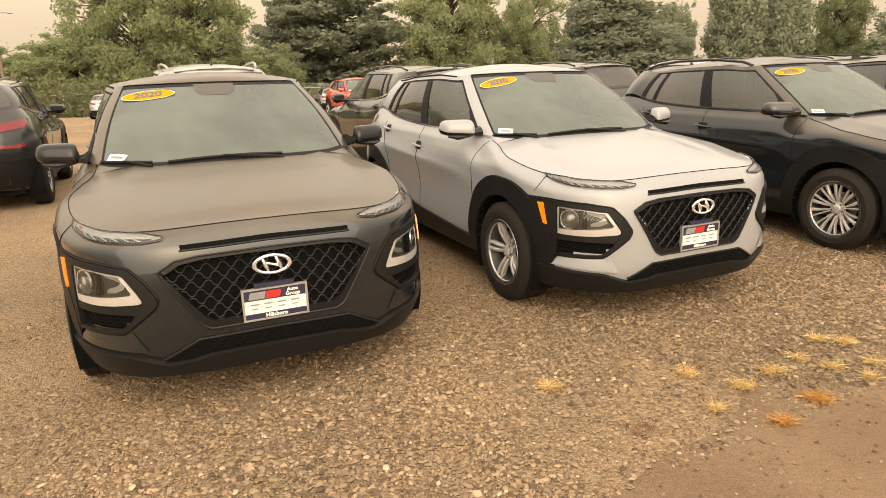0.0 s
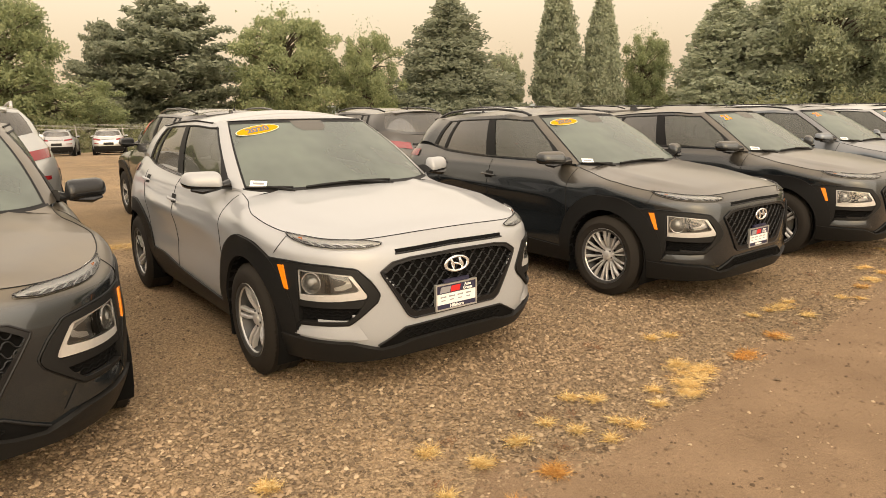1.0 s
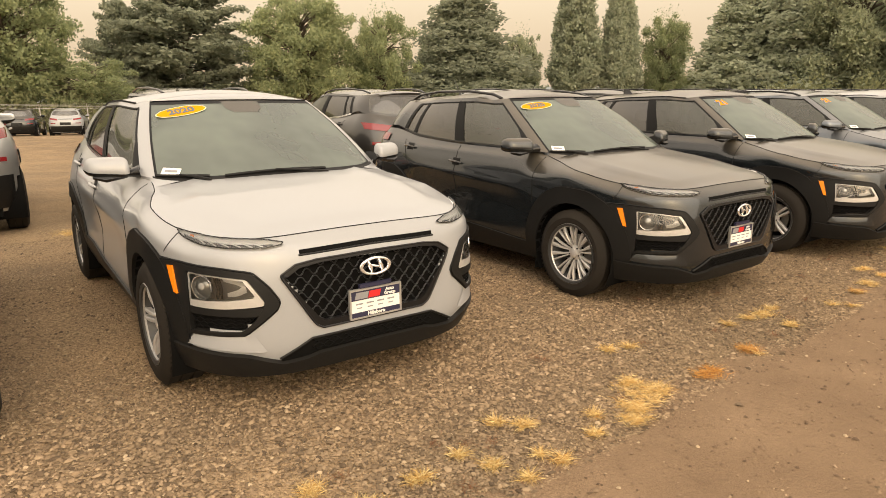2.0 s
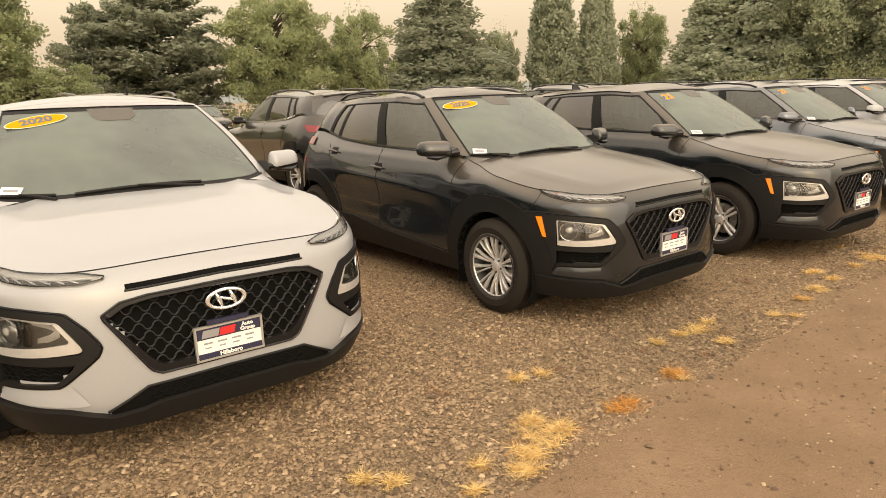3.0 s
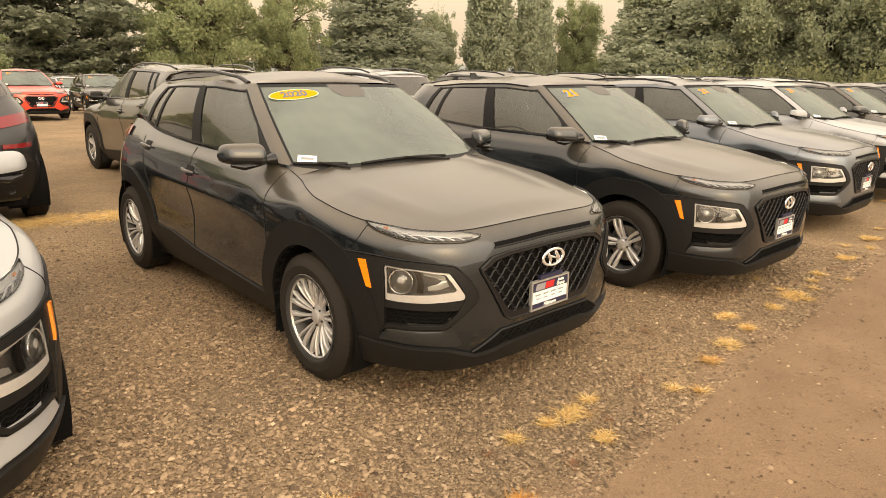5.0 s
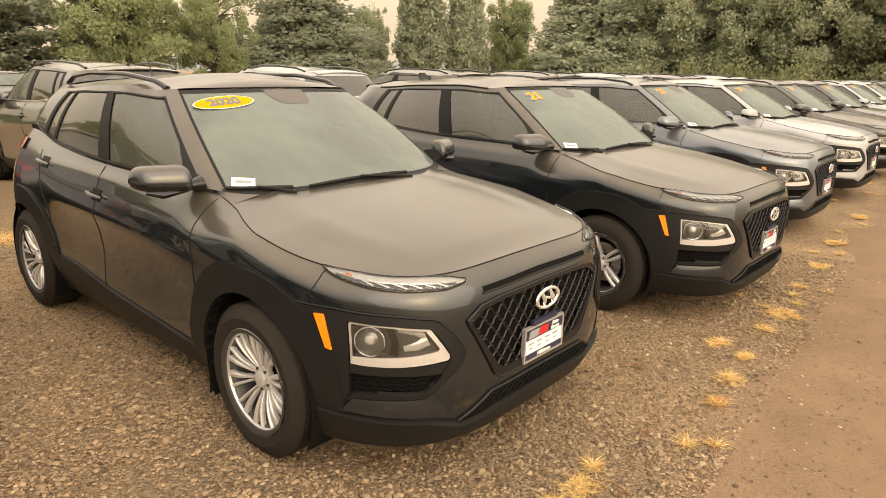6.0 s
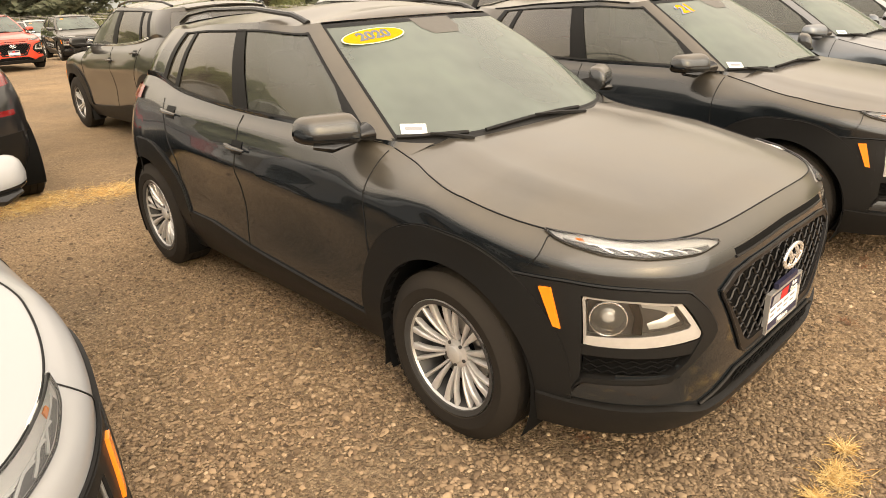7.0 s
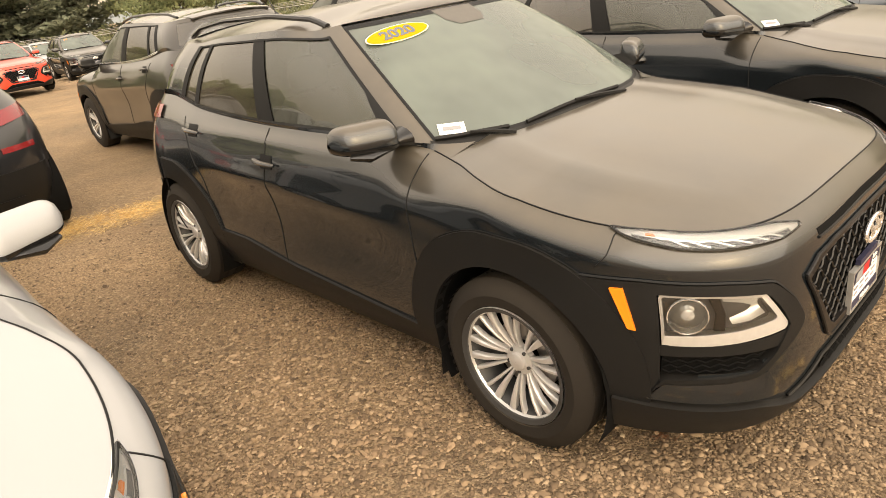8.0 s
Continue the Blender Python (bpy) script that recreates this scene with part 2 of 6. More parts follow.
MAT.update(
    gravel=gravel_mat(),
    dirt=dirt_mat(),
    stones=island_mat("loose_gravel_stones", [(0.0, (0.095, 0.068, 0.046)), (0.3, (0.202, 0.144, 0.093)), (0.7, (0.308, 0.220, 0.139)), (0.96, (0.392, 0.286, 0.184)), (1.0, (0.538, 0.414, 0.280))], pale=True),
    straw=island_mat("dry_straw", [(0.0, (0.46, 0.24, 0.065)), (0.3, (0.62, 0.40, 0.14)), (0.7, (0.74, 0.54, 0.23)), (1.0, (0.82, 0.66, 0.36))]),
    rust_straw=island_mat("rust_orange_straw", [(0.0, (0.38, 0.15, 0.035)), (0.6, (0.58, 0.28, 0.07)), (1.0, (0.70, 0.44, 0.15))]),
    pebbles=island_mat("dark_lane_pebbles", [(0.0, (0.085, 0.058, 0.038)), (0.35, (0.165, 0.113, 0.074)), (0.85, (0.26, 0.184, 0.120)), (1.0, (0.42, 0.32, 0.21))]),
    weed=island_mat("dull_red_weed", [(0.0, (0.13, 0.055, 0.03)), (1.0, (0.27, 0.11, 0.05))]),
    bark=plain("grey_brown_bark", (0.12, 0.095, 0.070), 0.95, var=0.35, scale=6.0),
    # leaf and needle colours are raised to paint smoke haze, most in the far ones
    leaf=island_mat("broad_leaves", [(0.0, (0.276, 0.319, 0.184)), (0.5, (0.338, 0.378, 0.211)), (1.0, (0.398, 0.422, 0.230))], translucent=0.5),
    leaf_haze=island_mat("haze_paled_leaves", [(0.0, (0.333, 0.368, 0.258)), (1.0, (0.468, 0.493, 0.333))], translucent=0.5),
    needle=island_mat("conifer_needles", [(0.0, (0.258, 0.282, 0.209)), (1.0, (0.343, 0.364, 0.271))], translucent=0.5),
    needle_haze=island_mat("haze_paled_needles", [(0.0, (0.349, 0.381, 0.283)), (1.0, (0.463, 0.492, 0.366))], translucent=0.5),
    brush=island_mat("roadside_brush", [(0.0, (0.148, 0.164, 0.090)), (1.0, (0.245, 0.254, 0.136))], translucent=0.5),
    # the ridge's grey-blue has distance haze mixed into the colour
    hill=plain("hazy_blue_ridge", (0.20, 0.22, 0.22), 1.0, var=0.1, scale=0.01),
    wood=plain("grey_pole_wood", (0.20, 0.16, 0.12), 0.9),
)


# ---- mesh helpers ----
class Geo:
    """Collects vertices and faces of one mesh."""

    def __init__(self):
        self.v, self.f = [], []

    def grid(self, rows, close_u=False, flip=False):
        """rows: list of equally long point lists."""
        base, nr, nc = len(self.v), len(rows), len(rows[0])
        for r in rows:
            self.v += [tuple(p) for p in r]
        for i in range(nr - 1):
            for j in range(nc if close_u else nc - 1):
                k = (j + 1) % nc
                q = (base + i * nc + j, base + i * nc + k, base + (i + 1) * nc + k, base + (i + 1) * nc + j)
                self.f.append(q[::-1] if flip else q)
        return self

    def box(self, lo, hi):
        b = len(self.v)
        self.v += [(x, y, z) for z in (lo[2], hi[2]) for y in (lo[1], hi[1]) for x in (lo[0], hi[0])]
        self.f += [tuple(b + i for i in q) for q in ((0, 2, 3, 1), (4, 5, 7, 6), (0, 1, 5, 4), (2, 6, 7, 3), (0, 4, 6, 2), (1, 3, 7, 5))]
        return self

    def tube(self, pts, r, n=6, cap=True, flat=1.0):
        """A tube along pts; r is one radius or one for each point; flat squeezes it across."""
        pts = [Vector(p) for p in pts]
        rows, side = [], None
        for i, p in enumerate(pts):
            d = (pts[min(i + 1, len(pts) - 1)] - pts[max(i - 1, 0)]).normalized()
            if side is None:
                side = d.cross(Vector((0, 0, 1)) if abs(d.z) < 0.9 else Vector((1, 0, 0))).normalized()
            side = (side - d * side.dot(d)).normalized()
            up = side.cross(d)
            rr = r[i] if isinstance(r, (list, tuple)) else r
            rows.append([p + side * rr * math.cos(a) + up * rr * flat * math.sin(a) for a in [2 * math.pi * k / n for k in range(n)]])
        b = len(self.v)
        self.grid(rows, True)
        if cap:
            self.f.append(tuple(range(b, b + n)))
            self.f.append(tuple(range(b + (len(rows) - 1) * n, b + len(rows) * n))[::-1])
        return self

    def lathe(self, prof, n=32, axis_y=True):
        """prof: (radius, along) pairs turned round the y axis."""
        rows = [[(r * math.cos(a), h, r * math.sin(a)) for a in [2 * math.pi * k / n for k in range(n)]] for r, h in prof]
        return self.grid(rows, True)

    def mesh(self, name, smooth=40.0, weld=True):
        me = bpy.data.meshes.new(name)
        me.from_pydata(self.v, [], self.f)
        bm = bmesh.new()
        bm.from_mesh(me)
        if weld:
            bmesh.ops.remove_doubles(bm, verts=bm.verts, dist=0.0004)
        bmesh.ops.recalc_face_normals(bm, faces=bm.faces)
        bm.to_mesh(me)
        bm.free()
        if smooth:
            me.shade_smooth()
            me.set_sharp_from_angle(angle=radians(smooth))
        return me


def mirrored(me):
    """A copy of a mesh on the other side of the car."""
    m2 = me.copy()
    bm = bmesh.new()
    bm.from_mesh(m2)
    for v in bm.verts:
        v.co.y = -v.co.y
    bmesh.ops.reverse_faces(bm, faces=bm.faces)
    bm.to_mesh(m2)
    bm.free()
    return m2


def place(name, me, mat, parent=None, label=""):
    ob = new(name, me)
    if len(me.materials) == 0:
        me.materials.append(mat)
    elif me.materials[0] != mat:
        ob.material_slots[0].link = "OBJECT"
        ob.material_slots[0].material = mat
    ob.parent = parent
    if label:
        ob["label"] = label
    return ob


def smooth_at(knots, x):
    """A smooth curve through (x, y) knots."""
    knots = sorted(knots)
    xs, ys = [k[0] for k in knots], [k[1] for k in knots]
    if x <= xs[0]:
        return ys[0]
    if x >= xs[-1]:
        return ys[-1]
    i = max(k for k in range(len(xs) - 1) if xs[k] <= x)
    h = xs[i + 1] - xs[i]

    def slope(k):
        if k == 0 or k == len(xs) - 1:
            return 0.0 if len(xs) > 2 else (ys[-1] - ys[0]) / (xs[-1] - xs[0])
        a, b = (ys[k] - ys[k - 1]) / (xs[k] - xs[k - 1]), (ys[k + 1] - ys[k]) / (xs[k + 1] - xs[k])
        return 0.0 if a * b <= 0 else 2 * a * b / (a + b)

    t = (x - xs[i]) / h
    return ys[i] * (1 + 2 * t) * (1 - t) ** 2 + slope(i) * h * t * (1 - t) ** 2 + ys[i + 1] * t * t * (3 - 2 * t) + slope(i + 1) * h * t * t * (t - 1)


def resample(pts, n):
    """n + 1 points at even steps along a polyline."""
    pts = np.array(pts, float)
    d = np.concatenate([[0], np.cumsum(np.linalg.norm(np.diff(pts, axis=0), axis=1))])
    s = np.linspace(0, d[-1], n + 1)
    return np.stack([np.interp(s, d, pts[:, k]) for k in range(pts.shape[1])], 1)


# ---- the car body: contours round the plan, joined into a shell ----
class Shell:
    """The lower body. Each contour runs from the nose round the side to the tail: nose, tail, half widths along x, heights along g
    (0 nose, 1 front corner's end, 2 rear corner's start, 3 tail)."""
    XF, XR = 0.05, -2.70
    NF, NS, NR = 60, 100, 18

    def __init__(self, contours, xr=-2.70, coarse=False):
        self.XR = xr
        if coarse:
            self.NF, self.NS, self.NR = 36, 56, 12
        self.cols = []
        front = [(math.pi / 2) * (k / self.NF) ** 1.25 for k in range(self.NF)]
        plan = [("f", p, k / self.NF) for k, p in enumerate(front)]
        plan += [("s", k / self.NS, 1 + k / self.NS) for k in range(self.NS + 1)]
        plan += [("r", (math.pi / 2) * (1 - (1 - (k + 1) / self.NR) ** 1.25), 2 + (k + 1) / self.NR) for k in range(self.NR)]
        self.g = [p[2] for p in plan]
        for kind, p, g in plan:
            ctrl = []
            for nose, tail, m, widths, heights in contours:
                if kind == "f":
                    w = smooth_at(widths, self.XF)
                    x, y = self.XF + (nose - self.XF) * math.cos(p), w * math.sin(p) ** (2 / m)
                elif kind == "s":
                    x = self.XF + (self.XR - self.XF) * p
                    y = smooth_at(widths, x)
                else:
                    w = smooth_at(widths, self.XR)
                    x, y = self.XR + (tail - self.XR) * math.sin(p), w * math.cos(p) ** (2 / 3.2)
                ctrl.append((x, y, smooth_at(heights, g)))
            self.cols.append(self.spline(ctrl, 5 if coarse else 8))
        self.cols = np.array(self.cols)
        mid = np.array([self.at_z(i, 0.58) for i in range(len(self.cols))])
        self.mid = mid
        nose_part = [i for i in range(len(mid)) if self.g[i] <= 1 and mid[i][1] <= 0.70]
        self.x70 = float(np.interp(0.70, mid[: self.NF + 1, 1], mid[: self.NF + 1, 0]))
        self.q = np.array([mid[i][1] if i in nose_part else 0.70 + self.x70 - mid[i][0] for i in range(self.NF + self.NS + 1)])

    @staticmethod
    def spline(c, per=8):
        c = [np.array(p) for p in c]
        out = []
        for i in range(len(c) - 1):
            p0, p1, p2, p3 = c[max(i - 1, 0)], c[i], c[i + 1], c[min(i + 2, len(c) - 1)]
            for k in range(per):
                t = k / per
                out.append(0.5 * (2 * p1 + (p2 - p0) * t + (2 * p0 - 5 * p1 + 4 * p2 - p3) * t * t + (3 * p1 - 3 * p2 + p3 - p0) * t ** 3))
        return out + [c[-1]]

    def at_z(self, i, z):
        col = self.cols[i]
        zz = np.maximum.accumulate(col[:, 2] + np.arange(len(col)) * 1e-6)
        return np.array([np.interp(z, zz, col[:, 0]), np.interp(z, zz, col[:, 1]), z])

    def qx(self, x):
        """The plan coordinate of a place x along the side."""
        return 0.70 + self.x70 - x

    def at(self, q, z):
        if not hasattr(self, "levels"):
            self.levels = {}
        key = round(z, 4)
        if key not in self.levels:
            n = self.NF + self.NS + 1
            self.levels[key] = np.array([self.at_z(i, z) for i in range(n)])
        lev = self.levels[key]
        front = lev[: self.NF + 1]
        if q <= 0.70:
            u = float(np.interp(q, front[:, 1], np.arange(len(front))))
        else:
            x70, d = float(np.interp(0.70, front[:, 1], front[:, 0])), q - 0.70
            x = self.x70 - d + (x70 - self.x70) * max(0.0, 1 - d / 0.5)
            u = float(np.interp(-x, -lev[:, 0], np.arange(len(lev))))
        i = min(int(u), len(lev) - 2)
        return lev[i] * (1 - (u - i)) + lev[i + 1] * (u - i)

    def normal(self, q, z):
        q = max(q, 0.012)
        n = np.cross(self.at(q + 0.012, z) - self.at(q - 0.012, z), self.at(q, z + 0.012) - self.at(q, z - 0.012))
        n /= np.linalg.norm(n) + 1e-9
        return n if n @ (self.at(q, z) - np.array([-1.2, 0, 0.6])) > 0 else -n

    def proud(self, q, z, off):
        s = -1.0 if q < 0 else 1.0
        p, n = self.at(abs(q), z), self.normal(abs(q), z)
        p = p + n * off
        return (p[0], s * p[1], p[2])

    def patch(self, geo, a, b, n, m, off, skirt=0.02):
        """A plate that follows the shell between the lines a and b (plan coordinate, height), with its rim turned inward."""
        a, b = resample(a, n), resample(b, n)
        rows = [[self.proud(*(a[i] * (1 - j / m) + b[i] * j / m), off) for i in range(n + 1)] for j in range(m + 1)]
        geo.grid(rows)
        if skirt:
            ring = [(a[i], 0) for i in range(n + 1)] + [(a[n] * (1 - j / m) + b[n] * j / m, 0) for j in range(1, m + 1)]
            ring += [(b[i], 0) for i in range(n - 1, -1, -1)] + [(a[0] * (1 - j / m) + b[0] * j / m, 0) for j in range(m - 1, -1, -1)]
            geo.grid([[self.proud(*p, off) for p, _ in ring], [self.proud(*p, off - skirt) for p, _ in ring]])
        return geo

    def line(self, geo, pts, r, off=0.0, n=5, steps=24, flat=1.0):
        return geo.tube([self.proud(*p, off) for p in resample(pts, steps)], r, n, True, flat)


def both(pts):
    """A line from the middle out, continued on the other side."""
    return [(-q, z) for q, z in pts[::-1]] + [p for p in pts if p[0] > 0]


CROSSOVER = [
    # nose, tail, roundness, half widths, heights
    (0.755, -3.16, 4.2, [(0.05, 0.83), (-0.5, 0.80), (-2.1, 0.80), (-2.7, 0.80)], [(0, 0.205), (0.45, 0.205), (1, 0.20), (2, 0.22), (3, 0.26)]),
    (0.800, -3.24, 4.5, [(0.05, 0.885), (-0.5, 0.870), (-2.1, 0.870), (-2.7, 0.875)], [(0, 0.33), (1, 0.36), (2, 0.40), (3, 0.42)]),
    (0.806, -3.28, 4.5, [(0.05, 0.898), (-0.5, 0.878), (-1.4, 0.872), (-2.1, 0.880), (-2.6, 0.896), (-2.7, 0.892)], [(0, 0.55), (1, 0.58), (2, 0.62), (3, 0.62)]),
    (0.800, -3.26, 4.2, [(0.05, 0.892), (-0.5, 0.886), (-1.4, 0.888), (-2.1, 0.892), (-2.6, 0.888), (-2.7, 0.88)], [(0, 0.70), (1, 0.745), (1.4, 0.78), (2, 0.84), (3, 0.80)]),
    (0.775, -3.18, 4.1, [(0.05, 0.892), (-0.25, 0.885), (-0.55, 0.866), (-1.4, 0.858), (-2.2, 0.852), (-2.7, 0.825)], [(0, 0.795), (0.6, 0.795), (1, 0.870), (1.3, 0.930), (1.6, 0.955), (2, 1.03), (3, 0.96)]),
    (0.722, -3.06, 4.2, [(0.05, 0.828), (-0.15, 0.782), (-0.30, 0.730), (-0.43, 0.716), (-0.52, 0.754), (-0.6, 0.780), (-1.4, 0.795), (-2.2, 0.775), (-2.7, 0.735)], [(0, 0.862), (0.35, 0.850), (0.7, 0.872), (1, 0.930), (1.12, 0.985), (1.24, 1.048), (1.55, 1.065), (1.8, 1.105), (2, 1.17), (2.4, 1.15), (3, 1.10)]),
]
GRILLE_TOP = [(0, 0.746), (0.30, 0.742), (0.40, 0.729), (0.468, 0.688)]
GRILLE_LOW = [(0, 0.412), (0.285, 0.412), (0.322, 0.435), (0.468, 0.678)]


def inside(poly, q, z):
    hit = False
    for (q1, z1), (q2, z2) in zip(poly, poly[1:] + poly[:1]):
        if (z1 > z) != (z2 > z) and q < (q2 - q1) * (z - z1) / (z2 - z1) + q1:
            hit = not hit
    return hit


def ease(t):
    t = min(1.0, max(0.0, t))
    return t * t * (3 - 2 * t)


def body_parts(contours, wheelbase, tyre, arch, fascia, coarse=False):
    """Meshes of the lower body: a list of (name, mesh, material key, label)."""
    xr = -wheelbase - 0.10
    sh = Shell(contours, xr, coarse)
    out = []
    nu, nv = sh.cols.shape[:2]
    hubs = ((0.0, tyre), (-wheelbase, tyre))
    clear = arch + 0.015
    cut_doors = (-0.43, -1.45, -2.16)
    lamp_poly = [(0.87, 0.716), (0.70, 0.712), (0.590, 0.698), (0.495, 0.566), (0.508, 0.530), (0.578, 0.466), (0.636, 0.424), (0.87, 0.42)]
    groups = dict(body_shell=Geo(), front_door=Geo(), rear_door=Geo())
    sunk = sh.cols.copy()
    grille_all = [(-0.1, 0.740), *GRILLE_TOP[1:], *GRILLE_LOW[:0:-1], (-0.1, 0.420)]
    for i in range(nu):
        if 1 <= sh.g[i] <= 2:
            for j in range(nv):
                x, z = sunk[i, j, 0], sunk[i, j, 2]
                fade = ease((-0.40 - x) / 0.45) * ease((x + 2.35) / 0.5)
                line_z = 0.765 + 0.045 * (-0.4 - x)
                d = line_z - z
                hollow = 0.012 * ease(d / 0.11) * min(1.0, max(0.0, (z - 0.36) / 0.24)) ** 0.8
                ridge_ = 0.007 * max(0.0, 1 - abs(d) / 0.05)
                upper = 0.008 * max(0.0, 1 - abs(z - (0.985 + 0.02 * (-0.4 - x))) / 0.035)
                wing_z = 0.900 + 0.20 * (0.05 - x)
                front = ease((x + 0.62) / 0.2)
                wing = 0.012 * math.exp(-((z - wing_z) / 0.028) ** 2) - 0.010 * math.exp(-((z - wing_z + 0.085) / 0.045) ** 2)
                sunk[i, j, 1] += fade * (ridge_ - hollow + upper) + front * wing * ease((0.06 - x) / 0.15)

    sh.cols, sh.levels = sunk, {}

    def opened(i, j):
        if not fascia or i >= sh.NF + 30:
            return False
        corners = [sh.cols[a, b] for a, b in ((i, j), (i + 1, j), (i + 1, j + 1), (i, j + 1))]
        for poly in (grille_all, lamp_poly):
            if all(inside(poly, plan_q(p), p[2]) for p in corners):
                return True
        return False

    def plan_q(p):
        if p[1] <= 0.70:
            return p[1]
        d = sh.x70 - p[0]
        lev = sh.at(0.70, p[2])[0]
        return 0.70 + max(0.0, (d + lev - sh.x70) / (1 + (lev - sh.x70) / 0.5))

    def keep(p):
        return all((p[0] - hx) ** 2 + (p[2] - hz) ** 2 > clear ** 2 for hx, hz in hubs) or p[1] < 0.55

    hole = [[opened(i, j) for j in range(nv - 1)] for i in range(nu - 1)]
    for side in (1, -1):
        for i in range(nu - 1):
            for j in range(nv - 1):
                quad = [sunk[i, j], sunk[i + 1, j], sunk[i + 1, j + 1], sunk[i, j + 1]]
                mid = sum(quad) / 4
                if not keep(mid) or hole[i][j]:
                    continue
                name = "body_shell"
                if 1 <= sh.g[i] < 2 and mid[2] > 0.33:
                    if cut_doors[1] < mid[0] < cut_doors[0]:
                        name = "front_door"
                    elif cut_doors[2] - max(0, mid[2] - 0.75) * 0.55 < mid[0] < cut_doors[1]:
                        name = "rear_door"
                key = name if name == "body_shell" else name + ("_l" if side > 0 else "_r")
                g = groups.setdefault(key, Geo())
                b = len(g.v)
                g.v += [(p[0], side * p[1], p[2]) for p in quad]
                g.f.append((b, b + 1, b + 2, b + 3) if side > 0 else (b + 3, b + 2, b + 1, b))
    for key, g in groups.items():
        if g.f:
            out.append((key.replace("_l", "").replace("_r", "") if key[-2:] in ("_l", "_r") else key, g.mesh(key, 50), "paint", ""))
    # hood: the top contour from the cowl forward, crowned to the middle
    top = sh.cols[:, -1]
    hood_u = [i for i in range(nu) if sh.g[i] < 1.5 and top[i][0] > -0.43]
    rows = []
    for t in np.linspace(1, 0, 15):
        row = []
        for i in hood_u:
            x, y, z = top[i]
            x = x + 0.13 * (1 - t * t) * min(1.0, max(0.0, (-0.08 - x) / 0.34))
            zc = smooth_at(HOOD_MID, x)
            lift = (zc - z) * (1 - t ** 2.4) + 0.011 * math.exp(-((t - 0.70) / 0.06) ** 2) * min(1, max(0, (0.6 - x) / 0.3))
            row.append((x, y * t, z + max(lift, -0.02)))
        rows.append(row)
    hood = Geo().grid(rows).grid([[(x, -y, z) for x, y, z in r] for r in rows])
    out.append(("hood", hood.mesh("hood", 60), "paint", ""))
    seam = Geo()
    edge = [tuple(top[i]) for i in hood_u]
    seam.tube([(x, y, z + 0.001) for x, y, z in edge], 0.0027, 5)
    seam.tube([(x, -y, z + 0.001) for x, y, z in edge], 0.0027, 5)
    out.append(("hood_seam", seam.mesh("hood_seam"), "seal", ""))
    for s in (1, -1):
        g = Geo()
        for x in cut_doors[:2]:
            sh.line(g, [(s * sh.qx(x), 0.345), (s * sh.qx(x), smooth_at(contours[-1][4], 1 + (0.05 - x) / (0.05 - xr)) - 0.01)], 0.0032)
        sh.line(g, [(s * sh.qx(cut_doors[2]), 0.345), (s * sh.qx(cut_doors[2]), 0.75), (s * sh.qx(cut_doors[2] - 0.18), 1.07)], 0.0032)
        sh.line(g, [(s * sh.qx(cut_doors[0]), 0.345), (s * sh.qx(cut_doors[2]), 0.345)], 0.003)
        out.append(("door_seam", g.mesh("door_seam"), "seal", ""))
    # wheel arch cladding, liners and rocker
    for s in (1, -1):
        for hx, hz in hubs:
            g, q0 = Geo(), sh.qx(hx)
            arc = lambda r, sq: [(s * (q0 + r * sq(a) * math.cos(a)), max(0.205, hz + r * sq(a) * math.sin(a))) for a in np.linspace(-0.33, math.pi + 0.33, 34)]
            rim = lambda a: 1.0 + 0.05 * max(0.0, math.sin(2 * a) if a < math.pi / 2 else math.sin(2 * (math.pi - a)))
            sh.patch(g, arc(arch, lambda a: 1.0), arc(arch + 0.112, rim), 40, 3, 0.014, 0.05)
            out.append(("wheel_arch_trim", g.mesh("wheel_arch_trim", 50), "cladding", "black plastic wheel arch trim"))
            out.append(("arch_seam", sh.line(Geo(), arc(arch + 0.114, rim), 0.004, 0.002, 4, 48).mesh("arch_seam"), "seal", ""))
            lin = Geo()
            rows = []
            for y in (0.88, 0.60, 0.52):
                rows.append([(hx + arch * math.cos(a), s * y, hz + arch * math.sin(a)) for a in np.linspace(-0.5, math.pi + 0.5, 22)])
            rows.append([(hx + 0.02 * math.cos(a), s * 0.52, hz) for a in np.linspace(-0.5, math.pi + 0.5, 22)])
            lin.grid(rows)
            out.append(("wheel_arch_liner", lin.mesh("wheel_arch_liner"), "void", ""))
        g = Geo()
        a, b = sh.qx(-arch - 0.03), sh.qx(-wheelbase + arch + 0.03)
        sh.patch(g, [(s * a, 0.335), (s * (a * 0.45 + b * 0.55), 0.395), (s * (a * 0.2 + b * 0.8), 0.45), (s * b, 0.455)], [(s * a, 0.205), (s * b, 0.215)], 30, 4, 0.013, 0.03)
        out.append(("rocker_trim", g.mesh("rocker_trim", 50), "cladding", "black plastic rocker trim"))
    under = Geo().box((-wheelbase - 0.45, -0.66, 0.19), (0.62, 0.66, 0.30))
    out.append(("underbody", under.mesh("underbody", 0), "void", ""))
    return sh, out


